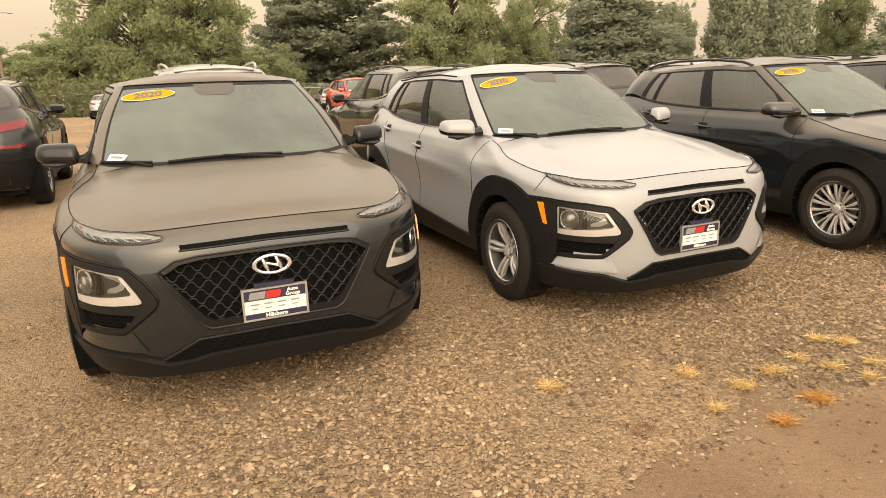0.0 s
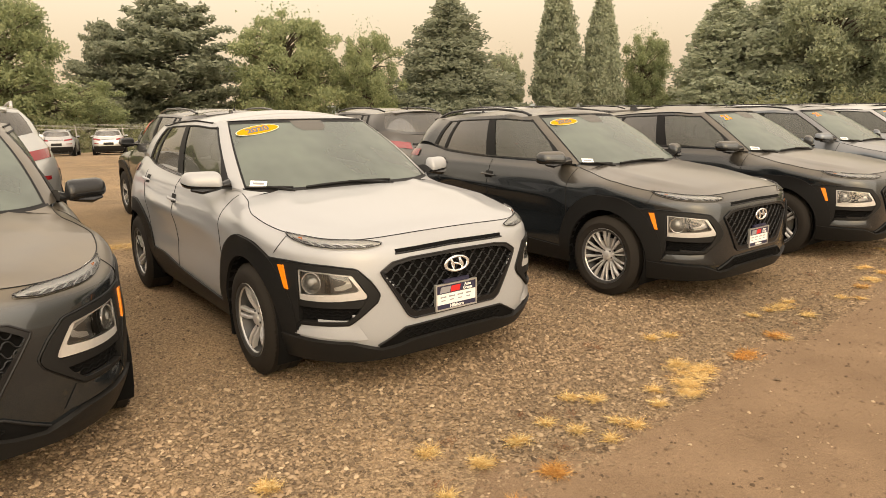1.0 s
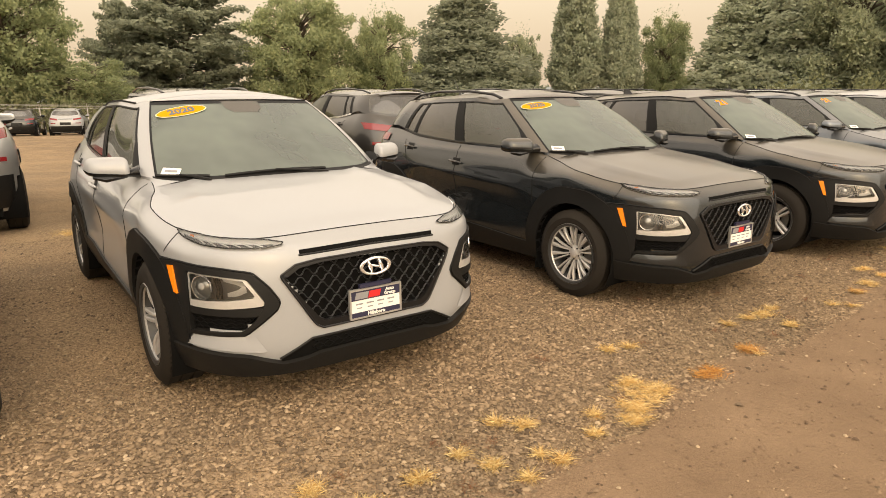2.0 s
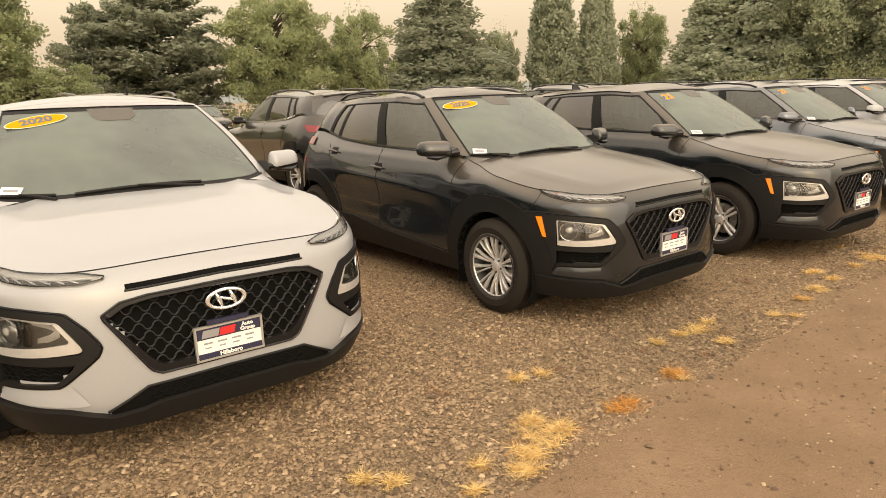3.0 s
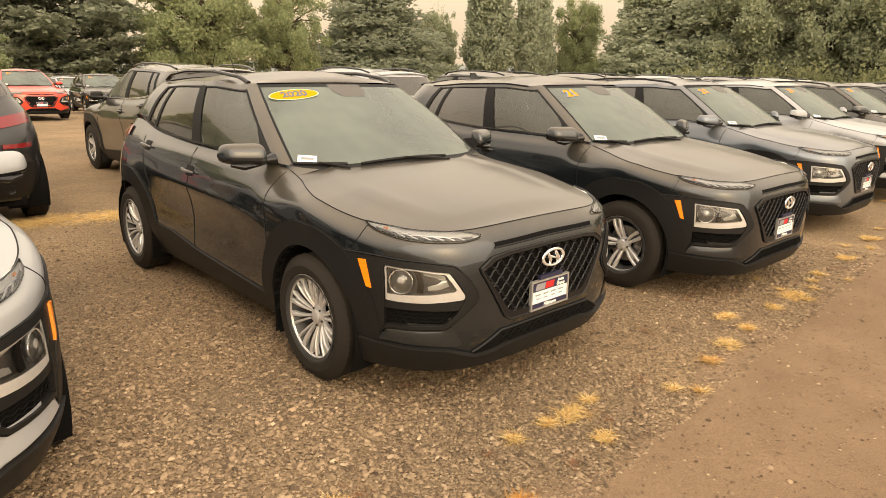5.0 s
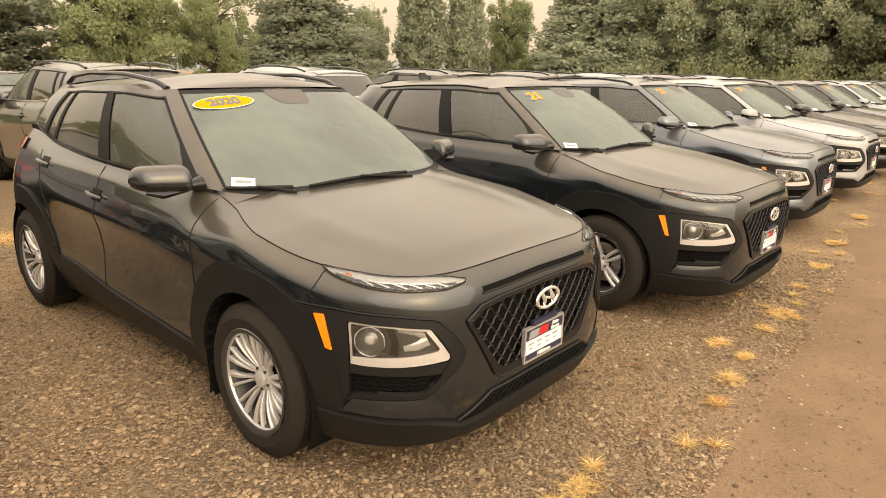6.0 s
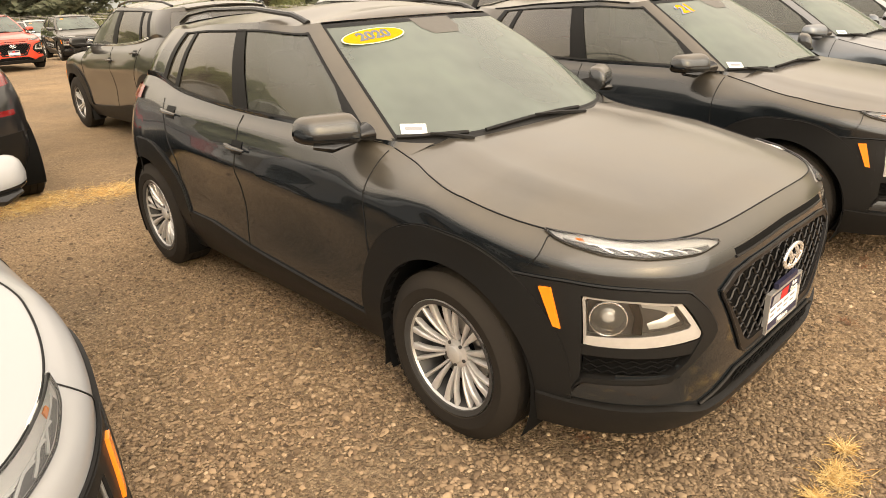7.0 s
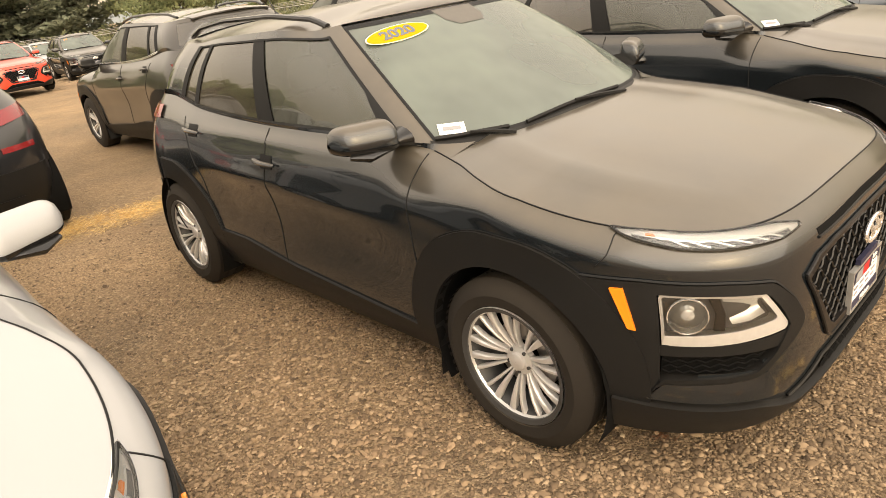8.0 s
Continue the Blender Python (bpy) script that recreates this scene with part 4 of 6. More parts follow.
def cabin_parts(cb, rails):
    out = []
    ring = [i for i in range(len(cb.g))]
    top = cb.cols[:, -1]
    rows = [[(top[i][0], top[i][1] * t, top[i][2] + 0.072 * (top[i][1] / 0.65) ** 2 * (1 - t * t)) for i in ring] for t in np.linspace(1, 0, 10)]
    out.append(("roof", Geo().grid(rows).grid([[(x, -y, z) for x, y, z in r] for r in rows]).mesh("roof", 60), "paint", ""))
    rows = [[(top[i][0], top[i][1] * t * 0.97, top[i][2] + 0.066 * (top[i][1] / 0.65) ** 2 * (1 - t * t) - 0.03) for i in ring] for t in np.linspace(1, 0, 6)]
    out.append(("headliner", Geo().grid(rows).grid([[(x, -y, z) for x, y, z in r] for r in rows]).mesh("headliner", 60), "headliner", ""))
    # windshield with its dark border
    out.append(("windshield", cb.sheet(0, G_GLASS, 0.03, 0.965, 0.0).mesh("windshield", 60), "windshield", "dusty windshield glass"))
    g = cb.sheet(0, G_GLASS, 0.935, 0.975, 0.0015, m=2)
    for s in (1, -1):
        g.grid([[cb.at(gg, t, 0.0015, s) for gg in np.linspace(G_GLASS - 0.022, G_GLASS, 3)] for t in np.linspace(0.0, 0.97, 16)])
    cb.sheet(0, G_GLASS, -0.01 + 0.01, 0.055, 0.0015, m=2, geo=g)
    out.append(("glass_border", g.mesh("glass_border", 60), "seal", ""))
    g = Geo().grid([[cb.at(abs(a), t, 0.002, 1 if a >= 0 else -1) for a in np.linspace(-0.115 * w, 0.115 * w, 9)] for t, w in ((0.80, 0.55), (0.86, 0.9), (0.965, 1.0))])
    out.append(("sensor_housing", g.mesh("sensor_housing", 60), "frit", ""))
    # pillars and roof sides
    for s in (1, -1):
        out.append(("front_pillar", cb.sheet(G_GLASS, G_PILLAR, 0, 1, 0, (s,), 8, 16).mesh("front_pillar", 60), "paint", ""))
        g = cb.sheet(G_PILLAR, 2.0, 0.90, 1.0, 0.0, (s,), 40, 3)
        cb.sheet(1.90, 2.0, 0.0, 0.90, 0.0, (s,), 6, 12, g)
        cb.sheet(2.0, 2.35, 0.0, 1.0, 0.0, (s,), 8, 12, g)
        out.append(("roof_side", g.mesh("roof_side", 60), "paint", ""))
        out.append(("front_window", cb.sheet(G_PILLAR + 0.03, 1.43, 0.045, 0.90, -0.004, (s,), 28, 10).mesh("front_window", 60), "side_glass", "front door glass"))
        out.append(("rear_window", cb.sheet(1.50, 1.80, 0.045, 0.90, -0.004, (s,), 16, 10).mesh("rear_window", 60), "tint_glass", "dark privacy glass"))
        out.append(("quarter_window", cb.sheet(1.825, 1.905, 0.045, 0.90, -0.004, (s,), 6, 10).mesh("quarter_window", 60), "tint_glass", "dark privacy glass"))
        g = cb.sheet(1.43, 1.50, 0.02, 0.92, 0.001, (s,), 3, 10)
        cb.sheet(1.80, 1.825, 0.02, 0.92, 0.001, (s,), 2, 10, g)
        cb.sheet(G_PILLAR + 0.003, G_PILLAR + 0.035, 0.0, 0.92, 0.002, (s,), 3, 12, g)
        cb.sheet(G_PILLAR, 1.91, 0.892, 0.914, 0.003, (s,), 46, 2, g)
        cb.sheet(1.895, 1.925, 0.03, 0.92, 0.003, (s,), 2, 10, g)
        g.grid([[cb.at(G_PILLAR + (0.03 + 0.13 * (1 - t / 0.42)) * u, t, 0.003, s) for u in np.linspace(0, 1, 5)] for t in np.linspace(0.0, 0.42, 8)])
        out.append(("window_trim", g.mesh("window_trim", 60), "seal", ""))
        g = cb.sheet(G_PILLAR, 1.92, -0.0, 0.05, 0.004, (s,), 56, 2)
        out.append(("belt_moulding", g.mesh("belt_moulding", 60), "gloss_black", ""))
        # door mirror
        g = Geo()
        rows = []
        def cap(a, b, grow):
            """A place on the mirror's housing: a runs from the door outward, b round it."""
            r = max(0.02, 1 - abs(a) ** (9 if a < 0 else 5.5)) ** 0.5
            ca, sa = math.cos(b), math.sin(b)
            px, pz = abs(ca) ** 0.62 * (1 if ca > 0 else -1), abs(sa) ** 0.62 * (1 if sa > 0 else -1)
            high = 0.073 - 0.010 * (a + 1) * 0.5 if sa > 0 else 0.049 - 0.010 * (a + 1) * 0.5
            px *= 1 - 0.25 * max(0.0, sa)
            return (-0.556 - 0.040 * (a + 1) + (0.084 if ca > 0 else 0.030) * r * px + grow * ca, s * (0.918 + 0.112 * a), 1.090 + 0.005 * a + high * r * pz + grow * sa)

        spans = [-1 + k / 10 for k in range(21)]
        rows = [[cap(a, 2 * math.pi * j / 28, 0.0) for j in range(28)] for a in spans]
        g.grid(rows, True)
        out.append(("mirror", g.mesh("mirror", 50), "paint", ""))
        g = Geo().grid([[cap(a, 2 * math.pi * (0.545 + 0.41 * j / 14), 0.0025) for j in range(15)] for a in spans])
        out.append(("mirror_skirt", g.mesh("mirror_skirt", 50), "gloss_black", "gloss black lower mirror shell"))
        g = Geo().tube([(-0.535, s * 0.755, 1.072), (-0.545, s * 0.80, 1.066), (-0.56, s * 0.87, 1.066)], [0.075, 0.048, 0.040], 12, True, 0.5)
        g.tube([(-0.530, s * 0.84, 1.050), (-0.540, s * 0.93, 1.040), (-0.575, s * 0.985, 1.050)], [0.026, 0.040, 0.026], 10, True, 0.5)
        out.append(("mirror_base", g.mesh("mirror_base", 60), "gloss_black", ""))
        if rails:
            pts = [(-1.18, 0.556, 1.462), (-1.27, 0.566, 1.498), (-1.60, 0.580, 1.530), (-2.1, 0.565, 1.530), (-2.45, 0.535, 1.505), (-2.62, 0.515, 1.462)]
            pts = [tuple(p) for p in resample(pts, 26)]
            g = Geo().tube([(x, s * y, z) for x, y, z in pts], 0.017, 8, True, 0.8)
            out.append(("roof_rail", g.mesh("roof_rail"), "gloss_black", "black roof rail"))
        else:
            g = Geo().tube([cb.at(gg, 0.995, 0.003, s) for gg in np.linspace(1.0, 2.0, 24)], 0.006, 5)
            out.append(("roof_moulding", g.mesh("roof_moulding"), "seal", ""))
    out.append(("tailgate_glass", cb.sheet(2.35, 3.0, 0.12, 0.86, -0.002, n=12).mesh("tailgate_glass", 60), "tint_glass", "dark rear glass"))
    g = cb.sheet(2.30, 3.0, 0.0, 0.12, 0.0, n=12, m=3)
    cb.sheet(2.30, 3.0, 0.86, 1.0, 0.0, n=12, m=3, geo=g)
    out.append(("tailgate_frame", g.mesh("tailgate_frame", 60), "paint", ""))
    sp = Geo()
    sp.grid([[(x + 0.06 * (y / 0.46) ** 2, y, z - 0.03 * (y / 0.46) ** 2) for y in np.linspace(-0.46, 0.46, 15)] for x, z in ((-2.70, 1.492), (-2.82, 1.482), (-2.89, 1.466), (-2.89, 1.454), (-2.76, 1.450))])
    out.append(("roof_spoiler", sp.mesh("roof_spoiler", 40), "paint", ""))
    fin = Geo()
    fin.grid([[(-2.42 - 0.15 * u, w * 0.026 * (1 - h) * math.sin(math.pi * (0.15 + 0.8 * u)), 1.500 + 0.062 * h * min(1, u * 2.2)) for u in np.linspace(0, 1, 8)] for w, h in ((1, 0), (0.6, 0.6), (0, 1), (-0.6, 0.6), (-1, 0))])
    if rails:
        fin = Geo().tube([(-2.50, 0, 1.490), (-2.51, 0, 1.520)], [0.022, 0.012], 8).tube([(-2.51, 0, 1.515), (-2.60, 0, 1.66)], [0.005, 0.003], 6)
    out.append(("roof_antenna", fin.mesh("roof_antenna"), "gloss_black", ""))
    # cowl panel and wipers
    g = cb.sheet(0, 0.73, -0.0, 0.035, 0.004, n=24, m=2)
    rows = []
    for gg in np.linspace(-0.71, 0.71, 25):
        p = cb.at(abs(gg), 0.0, 0.0, 1 if gg >= 0 else -1)
        rows.append([(p[0] + 0.01, p[1], p[2] + 0.004), (p[0] + 0.05, p[1] * 0.985, p[2] - 0.012), (-0.20, p[1] * 0.95, 0.985 - 0.05 * abs(gg))])
    g.grid(rows)
    out.append(("cowl", g.mesh("cowl", 50), "cladding", ""))
    for gs, ge, side in ((-0.70, -0.36, 0), (-0.28, 0.22, 0)):
        g = Geo()
        pts = [cb.at(abs(a), 0.040 + 0.018 * math.sin(math.pi * (i / 10) * 0.9), 0.011, 1 if a >= 0 else -1) for i, a in enumerate(np.linspace(gs, ge, 11))]
        g.tube(pts, 0.0075, 5, True, 1.2)
        p = cb.at(abs(gs * 0.5 + ge * 0.5), 0.058, 0.020, 1 if gs + ge >= 0 else -1)
        q = cb.at(abs(ge), 0.0, 0.015, 1 if ge >= 0 else -1)
        g.tube([q, ((p[0] + q[0]) / 2, (p[1] + q[1]) / 2, (p[2] + q[2]) / 2 + 0.004), p], [0.011, 0.008, 0.005], 5)
        out.append(("wiper", g.mesh("wiper"), "seal", "black wiper"))
    # cabin: dashboard, wheel, seats, mirror
    g = Geo()
    g.grid([[(x, y, z - 0.06 * (y / 0.66) ** 4) for y in np.linspace(-0.64, 0.64, 13)] for x, z in ((-0.36, 0.99), (-0.55, 1.005), (-0.80, 1.00), (-0.92, 0.97), (-0.95, 0.80), (-0.90, 0.55))])
    out.append(("dashboard", g.mesh("dashboard", 50), "interior", ""))
    g = Geo().lathe([(0.185 + 0.016 * math.cos(b), 0.016 * math.sin(b)) for b in [2 * math.pi * k / 8 for k in range(9)]], 24)
    g.tube([(-0.18, 0, 0), (0, 0.02, 0), (0.18, 0, 0)], 0.02, 6).tube([(0, 0.02, 0), (0, 0, -0.18)], 0.02, 6)
    mt = pose(-1.02, 0.36, 0.93, 0, 0, 90) @ pose(0, 0, 0, -25)
    g.v = [tuple(mt @ Vector(v)) for v in g.v]
    out.append(("steering_wheel", g.mesh("steering_wheel"), "interior", ""))
    for cy, cx, w in ((0.36, -1.55, 0.23), (-0.36, -1.55, 0.23), (0.33, -2.35, 0.27), (-0.33, -2.35, 0.27)):
        g = Geo()
        rows = []
        for h, d, ww in ((0.50, 0.16, 1.0), (0.60, 0.15, 1.0), (0.62, -0.02, 0.96), (0.85, -0.08, 0.98), (1.08, -0.15, 0.80), (1.12, -0.17, 0.6)):
            rows.append([(cx + d + dx, cy + w * ww * sy, h) for dx, sy in ((0.06, -0.9), (0.07, -0.4), (0.055, 0), (0.07, 0.4), (0.06, 0.9), (-0.05, 1), (-0.08, 0), (-0.05, -1))])
        g.grid(rows, True)
        g.grid([[(cx + 0.50, cy + w * sy, 0.50) for sy in (-1, 0, 1)], [(cx + 0.48, cy + w * sy, 0.62) for sy in (-1, 0, 1)], [(cx - 0.02, cy + w * sy, 0.60) for sy in (-1, 0, 1)]])
        g.tube([(cx - 0.17, cy, 1.12), (cx - 0.175, cy, 1.16)], 0.02, 6)
        rows = [[(cx - 0.175 + 0.045 * r * math.cos(b), cy + 0.125 * r * math.sin(b), z) for b in [2 * math.pi * k / 10 for k in range(10)]] for z, r in ((1.145, 0.6), (1.165, 0.95), (1.23, 1.0), (1.285, 0.9), (1.31, 0.55))]
        g.grid(rows, True)
        out.append(("seat", g.mesh("seat", 60), "seat", ""))
    g = Geo().tube([(-0.93, -0.11, 1.385), (-0.93, 0.11, 1.385)], 0.032, 8, True, 0.5)
    out.append(("rear_view_mirror", g.mesh("rear_view_mirror"), "interior", ""))
    return out


def side_parts(sh):
    out = []
    for s in (1, -1):
        for x, z in ((-1.44, 0.915), (-2.21, 1.010)):
            g = Geo()
            pts = [(s * sh.qx(x + 0.095 - 0.19 * k / 8), z - 0.012 * (1 - k / 8)) for k in range(9)]
            g.tube([sh.proud(q, zz, 0.012 + 0.022 * math.sin(math.pi * i / 8)) for i, (q, zz) in enumerate(pts)], [0.008, 0.012, 0.013, 0.013, 0.013, 0.013, 0.013, 0.012, 0.008], 8, True, 0.8)
            out.append(("door_handle", g.mesh("door_handle"), "paint", ""))
            # flat black sheet on the door paints the hand scoop's shade
            g = Geo()
            sh.patch(g, [(s * sh.qx(x + 0.055), z + 0.028), (s * sh.qx(x - 0.045), z + 0.030)], [(s * sh.qx(x + 0.055), z - 0.034), (s * sh.qx(x - 0.045), z - 0.034)], 6, 4, 0.003, 0)
            out.append(("handle_recess", g.mesh("handle_recess"), "seal", ""))
        g = Geo()
        g.grid([[(x + 0.02 * (y < 0.8), s * y, z) for y in (0.72, 0.80, 0.875)] for x, z in ((-0.37, 0.30), (-0.385, 0.19), (-0.39, 0.135))])
        out.append(("mud_flap", g.mesh("mud_flap", 0), "seal", ""))
    return out


def rear_parts(sh, wide):
    """Tail lamps, lower bumper, plate recess and pipes."""
    out = []
    bvh_rows = sh.cols[sh.NF + sh.NS:]

    def tail_at(y, z, off):
        best = []
        for col in bvh_rows:
            zz = np.maximum.accumulate(col[:, 2] + np.arange(len(col)) * 1e-6)
            best.append((np.interp(z, zz, col[:, 1]), np.interp(z, zz, col[:, 0])))
        best = np.array(best)[::-1]
        return float(np.interp(abs(y), best[:, 0], best[:, 1])) - off

    def plate(y0, y1, z0, z1, off, n=14, m=4, slant=0.0):
        rows = [[(tail_at(y, z + slant * (abs(y) - abs(y0)), off), y, z + slant * (abs(y) - abs(y0))) for y in np.linspace(y0, y1, n + 1)] for z in np.linspace(z0, z1, m + 1)]
        g = Geo().grid(rows)
        rim = rows[0] + [r[-1] for r in rows[1:]] + rows[-1][-2::-1] + [r[0] for r in rows[-2:0:-1]]
        rim.append(rim[0])
        return g.grid([rim, [(x + 0.03, y, z) for x, y, z in rim]])

    for s in (1, -1):
        if wide:
            out.append(("tail_lamp", plate(s * 0.40, s * 0.80, 0.900, 0.995, 0.012, slant=0.14).mesh("tail_lamp", 40), "red_lens", "red tail lamp"))
        else:
            out.append(("tail_lamp", plate(s * 0.46, s * 0.775, 1.055, 1.110, 0.012, slant=0.02).mesh("tail_lamp", 40), "red_lens", "red tail lamp"))
        if not wide:
            rows = []
            for z in np.linspace(1.050, 1.120, 5):
                row = []
                for i in range(sh.NF + sh.NS - 1, sh.NF + sh.NS + int(0.78 * sh.NR)):
                    px, py, pz = sh.at_z(i, z)
                    d = Vector((px + 2.55, py * 0.6, 0)).normalized() * 0.013
                    row.append((px + d.x, s * (py + d.y), pz))
                rows.append(row)
            out.append(("tail_lamp", Geo().grid(rows).mesh("tail_lamp", 40), "red_lens", "red tail lamp"))
        out.append(("rear_reflector", plate(s * 0.50, s * 0.76, 0.735, 0.775, 0.012).mesh("rear_reflector", 40), "red_lens", "red reflector"))
        x = tail_at(0.52, 0.36, 0.0)
        g = Geo().tube([(x + 0.10, s * 0.52, 0.345), (x - 0.022, s * 0.52, 0.345)], 0.036, 14, False, 0.75).tube([(x + 0.10, s * 0.52, 0.345), (x - 0.020, s * 0.52, 0.345)], 0.031, 14, False, 0.75)
        out.append(("tailpipe", g.mesh("tailpipe"), "chrome", "chrome tailpipe"))
    out.append(("rear_bumper", plate(-0.80, 0.80, 0.27, 0.60, 0.010, 30, 6).mesh("rear_bumper", 40), "cladding", "black lower rear bumper"))
    out.append(("skid_plate", plate(-0.55, 0.55, 0.30, 0.40, 0.020, 20, 3).mesh("skid_plate", 40), "satin", ""))
    out.append(("plate_recess", plate(-0.27, 0.27, 0.66, 0.80, 0.004, 10, 3).mesh("plate_recess", 40), "seal", ""))
    out.append(("tailgate_strip", plate(-0.36, 0.36, 0.965, 0.985, 0.014, 14, 2).mesh("tailgate_strip", 40), "chrome", ""))
    return out


# ---- wheels ----
def wheel_parts(r, rim_r, style):
    """Meshes of one wheel, its outer face towards -y."""
    out = []
    w = 0.105
    prof = [(rim_r, -w + 0.01), (rim_r + 0.012, -w - 0.002), (rim_r + 0.05, -w - 0.008), (r - 0.03, -w + 0.004), (r - 0.008, -w + 0.022)]
    for k in range(3):
        y0 = -w + 0.026 + k * 0.060
        prof += [(r, y0), (r, y0 + 0.050), (r - 0.007, y0 + 0.052), (r - 0.007, y0 + 0.058)]
    prof += [(r - 0.008, w - 0.02), (r - 0.03, w - 0.004), (rim_r + 0.05, w + 0.008), (rim_r, w - 0.01)]
    tyre = Geo().lathe(prof, 40)
    out.append(("tyre", tyre.mesh("tyre", 30), "rubber", "dusty black tyre"))
    tread = Geo()
    for k in range(64):
        a = 2 * math.pi * k / 64
        for y0, y1 in ((-w + 0.018, -w + 0.045), (w - 0.045, w - 0.018)):
            c, s = math.cos(a), math.sin(a)
            c2, s2 = math.cos(a + 0.05), math.sin(a + 0.05)
            tread.grid([[(c * (r + 0.003), y0, s * (r + 0.003)), (c * (r + 0.004), y1, s * (r + 0.004))], [(c2 * (r + 0.003), y0, s2 * (r + 0.003)), (c2 * (r + 0.004), y1, s2 * (r + 0.004))]])
    out.append(("tread_block", tread.mesh("tread_block", 0), "rubber", ""))
    rim = Geo().lathe([(rim_r - 0.004, w - 0.01), (rim_r - 0.03, w - 0.03), (rim_r - 0.035, -w + 0.05), (rim_r - 0.016, -w + 0.022), (rim_r - 0.014, -w + 0.004), (rim_r + 0.004, -w - 0.002), (rim_r + 0.008, -w + 0.006)], 48)
    out.append(("barrel", rim.mesh("barrel", 40), "alloy_dark", ""))
    lip_ = Geo().lathe([(rim_r - 0.020, -w + 0.022), (rim_r - 0.011, -w + 0.005), (rim_r + 0.004, -w - 0.002), (rim_r + 0.008, -w + 0.006)], 48)
    out.append(("rim", lip_.mesh("rim", 40), "satin", "silver alloy rim"))
    # added black disc that paints the shade between the spokes
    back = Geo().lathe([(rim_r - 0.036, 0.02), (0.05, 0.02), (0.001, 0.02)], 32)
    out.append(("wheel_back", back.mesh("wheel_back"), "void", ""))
    disc = Geo().lathe([(0.06, -0.01), (0.135, -0.01), (0.135, 0.012)], 32)
    out.append(("brake_disc", disc.mesh("brake_disc", 30), "disc", ""))
    cal = Geo()
    cal.grid([[(rr * math.cos(a), y, rr * math.sin(a)) for a in np.linspace(2.4, 3.4, 7)] for rr, y in ((0.09, -0.005), (0.10, -0.030), (0.150, -0.030), (0.155, 0.0))])
    out.append(("brake_caliper", cal.mesh("brake_caliper"), "alloy_dark", ""))
    hubc = Geo().lathe([(0.060, -0.030), (0.056, -0.052), (0.036, -0.058), (0.034, -0.068), (0.028, -0.072), (0.001, -0.073)], 24)
    out.append(("hub", hubc.mesh("hub", 40), "alloy", ""))
    nuts = Geo()
    for k in range(5):
        a = 2 * math.pi * (k + 0.5) / 5
        nuts.tube([(0.046 * math.cos(a), -0.045, 0.046 * math.sin(a)), (0.046 * math.cos(a), -0.060, 0.046 * math.sin(a))], 0.007, 6)
    out.append(("wheel_nut", nuts.mesh("wheel_nut", 30), "alloy_dark", ""))

    def spoke(a0, a1, w0, w1, y0=-0.052, y1=-0.086, deep=0.022):
        g = Geo()
        rows = []
        for t in np.linspace(0, 1, 6):
            rr = 0.055 + (rim_r - 0.010 - 0.055) * t
            a = a0 + (a1 - a0) * t
            hw = w0 + (w1 - w0) * t
            y = y0 + (y1 - y0) * t - 0.012 * math.sin(math.pi * t)
            c, s = math.cos(a), math.sin(a)
            rows.append([(rr * c - o * s, y + d, rr * s + o * c) for o, d in ((-hw, deep), (-hw, 0.005), (-hw * 0.55, 0), (hw * 0.55, 0), (hw, 0.005), (hw, deep))])
        g.grid(rows)
        return g

    spokes = []
    if style == "fan":
        for k in range(10):
            a = 2 * math.pi * k / 10
            spokes.append(spoke(a - 0.09, a - 0.135, 0.0048, 0.0150 if k % 2 else 0.0085))
            spokes.append(spoke(a + 0.09, a + 0.135, 0.0048, 0.0085 if k % 2 else 0.0150))
    else:
        for k in range(5):
            a = 2 * math.pi * k / 5 + 0.3
            spokes.append(spoke(a - 0.22, a - 0.105, 0.0105, 0.0125, deep=0.03))
            spokes.append(spoke(a + 0.22, a + 0.105, 0.0105, 0.0125, deep=0.03))
    for g in spokes:
        out.append(("spoke", g.mesh("spoke", 40), "alloy", ""))
    return out


CACHE = {}


def cached(key, build):
    if key not in CACHE:
        CACHE[key] = build()
    return CACHE[key]


def text_mesh(body, size):
    cu = bpy.data.curves.new("lettering", "FONT")
    cu.body, cu.size, cu.align_x, cu.align_y, cu.extrude, cu.offset = body, size, "CENTER", "CENTER", 0.0006, 0.004 * size / 0.1
    ob = bpy.data.objects.new("lettering", cu)
    scene.collection.objects.link(ob)
    me = bpy.data.meshes.new_from_object(ob.evaluated_get(bpy.context.evaluated_depsgraph_get()))
    bpy.data.objects.remove(ob)
    return me


def glass_spot(cb, x, y, z):
    """The contour place and height on the windshield nearest to a point of the car."""
    best = min(((Vector(cb.at(g, t)) - Vector((x, abs(y), z))).length, g, t) for g in np.linspace(0.02, 0.78, 39) for t in np.linspace(0.03, 0.97, 48))
    return best[1] * (1 if y > 0 else -1), best[2]


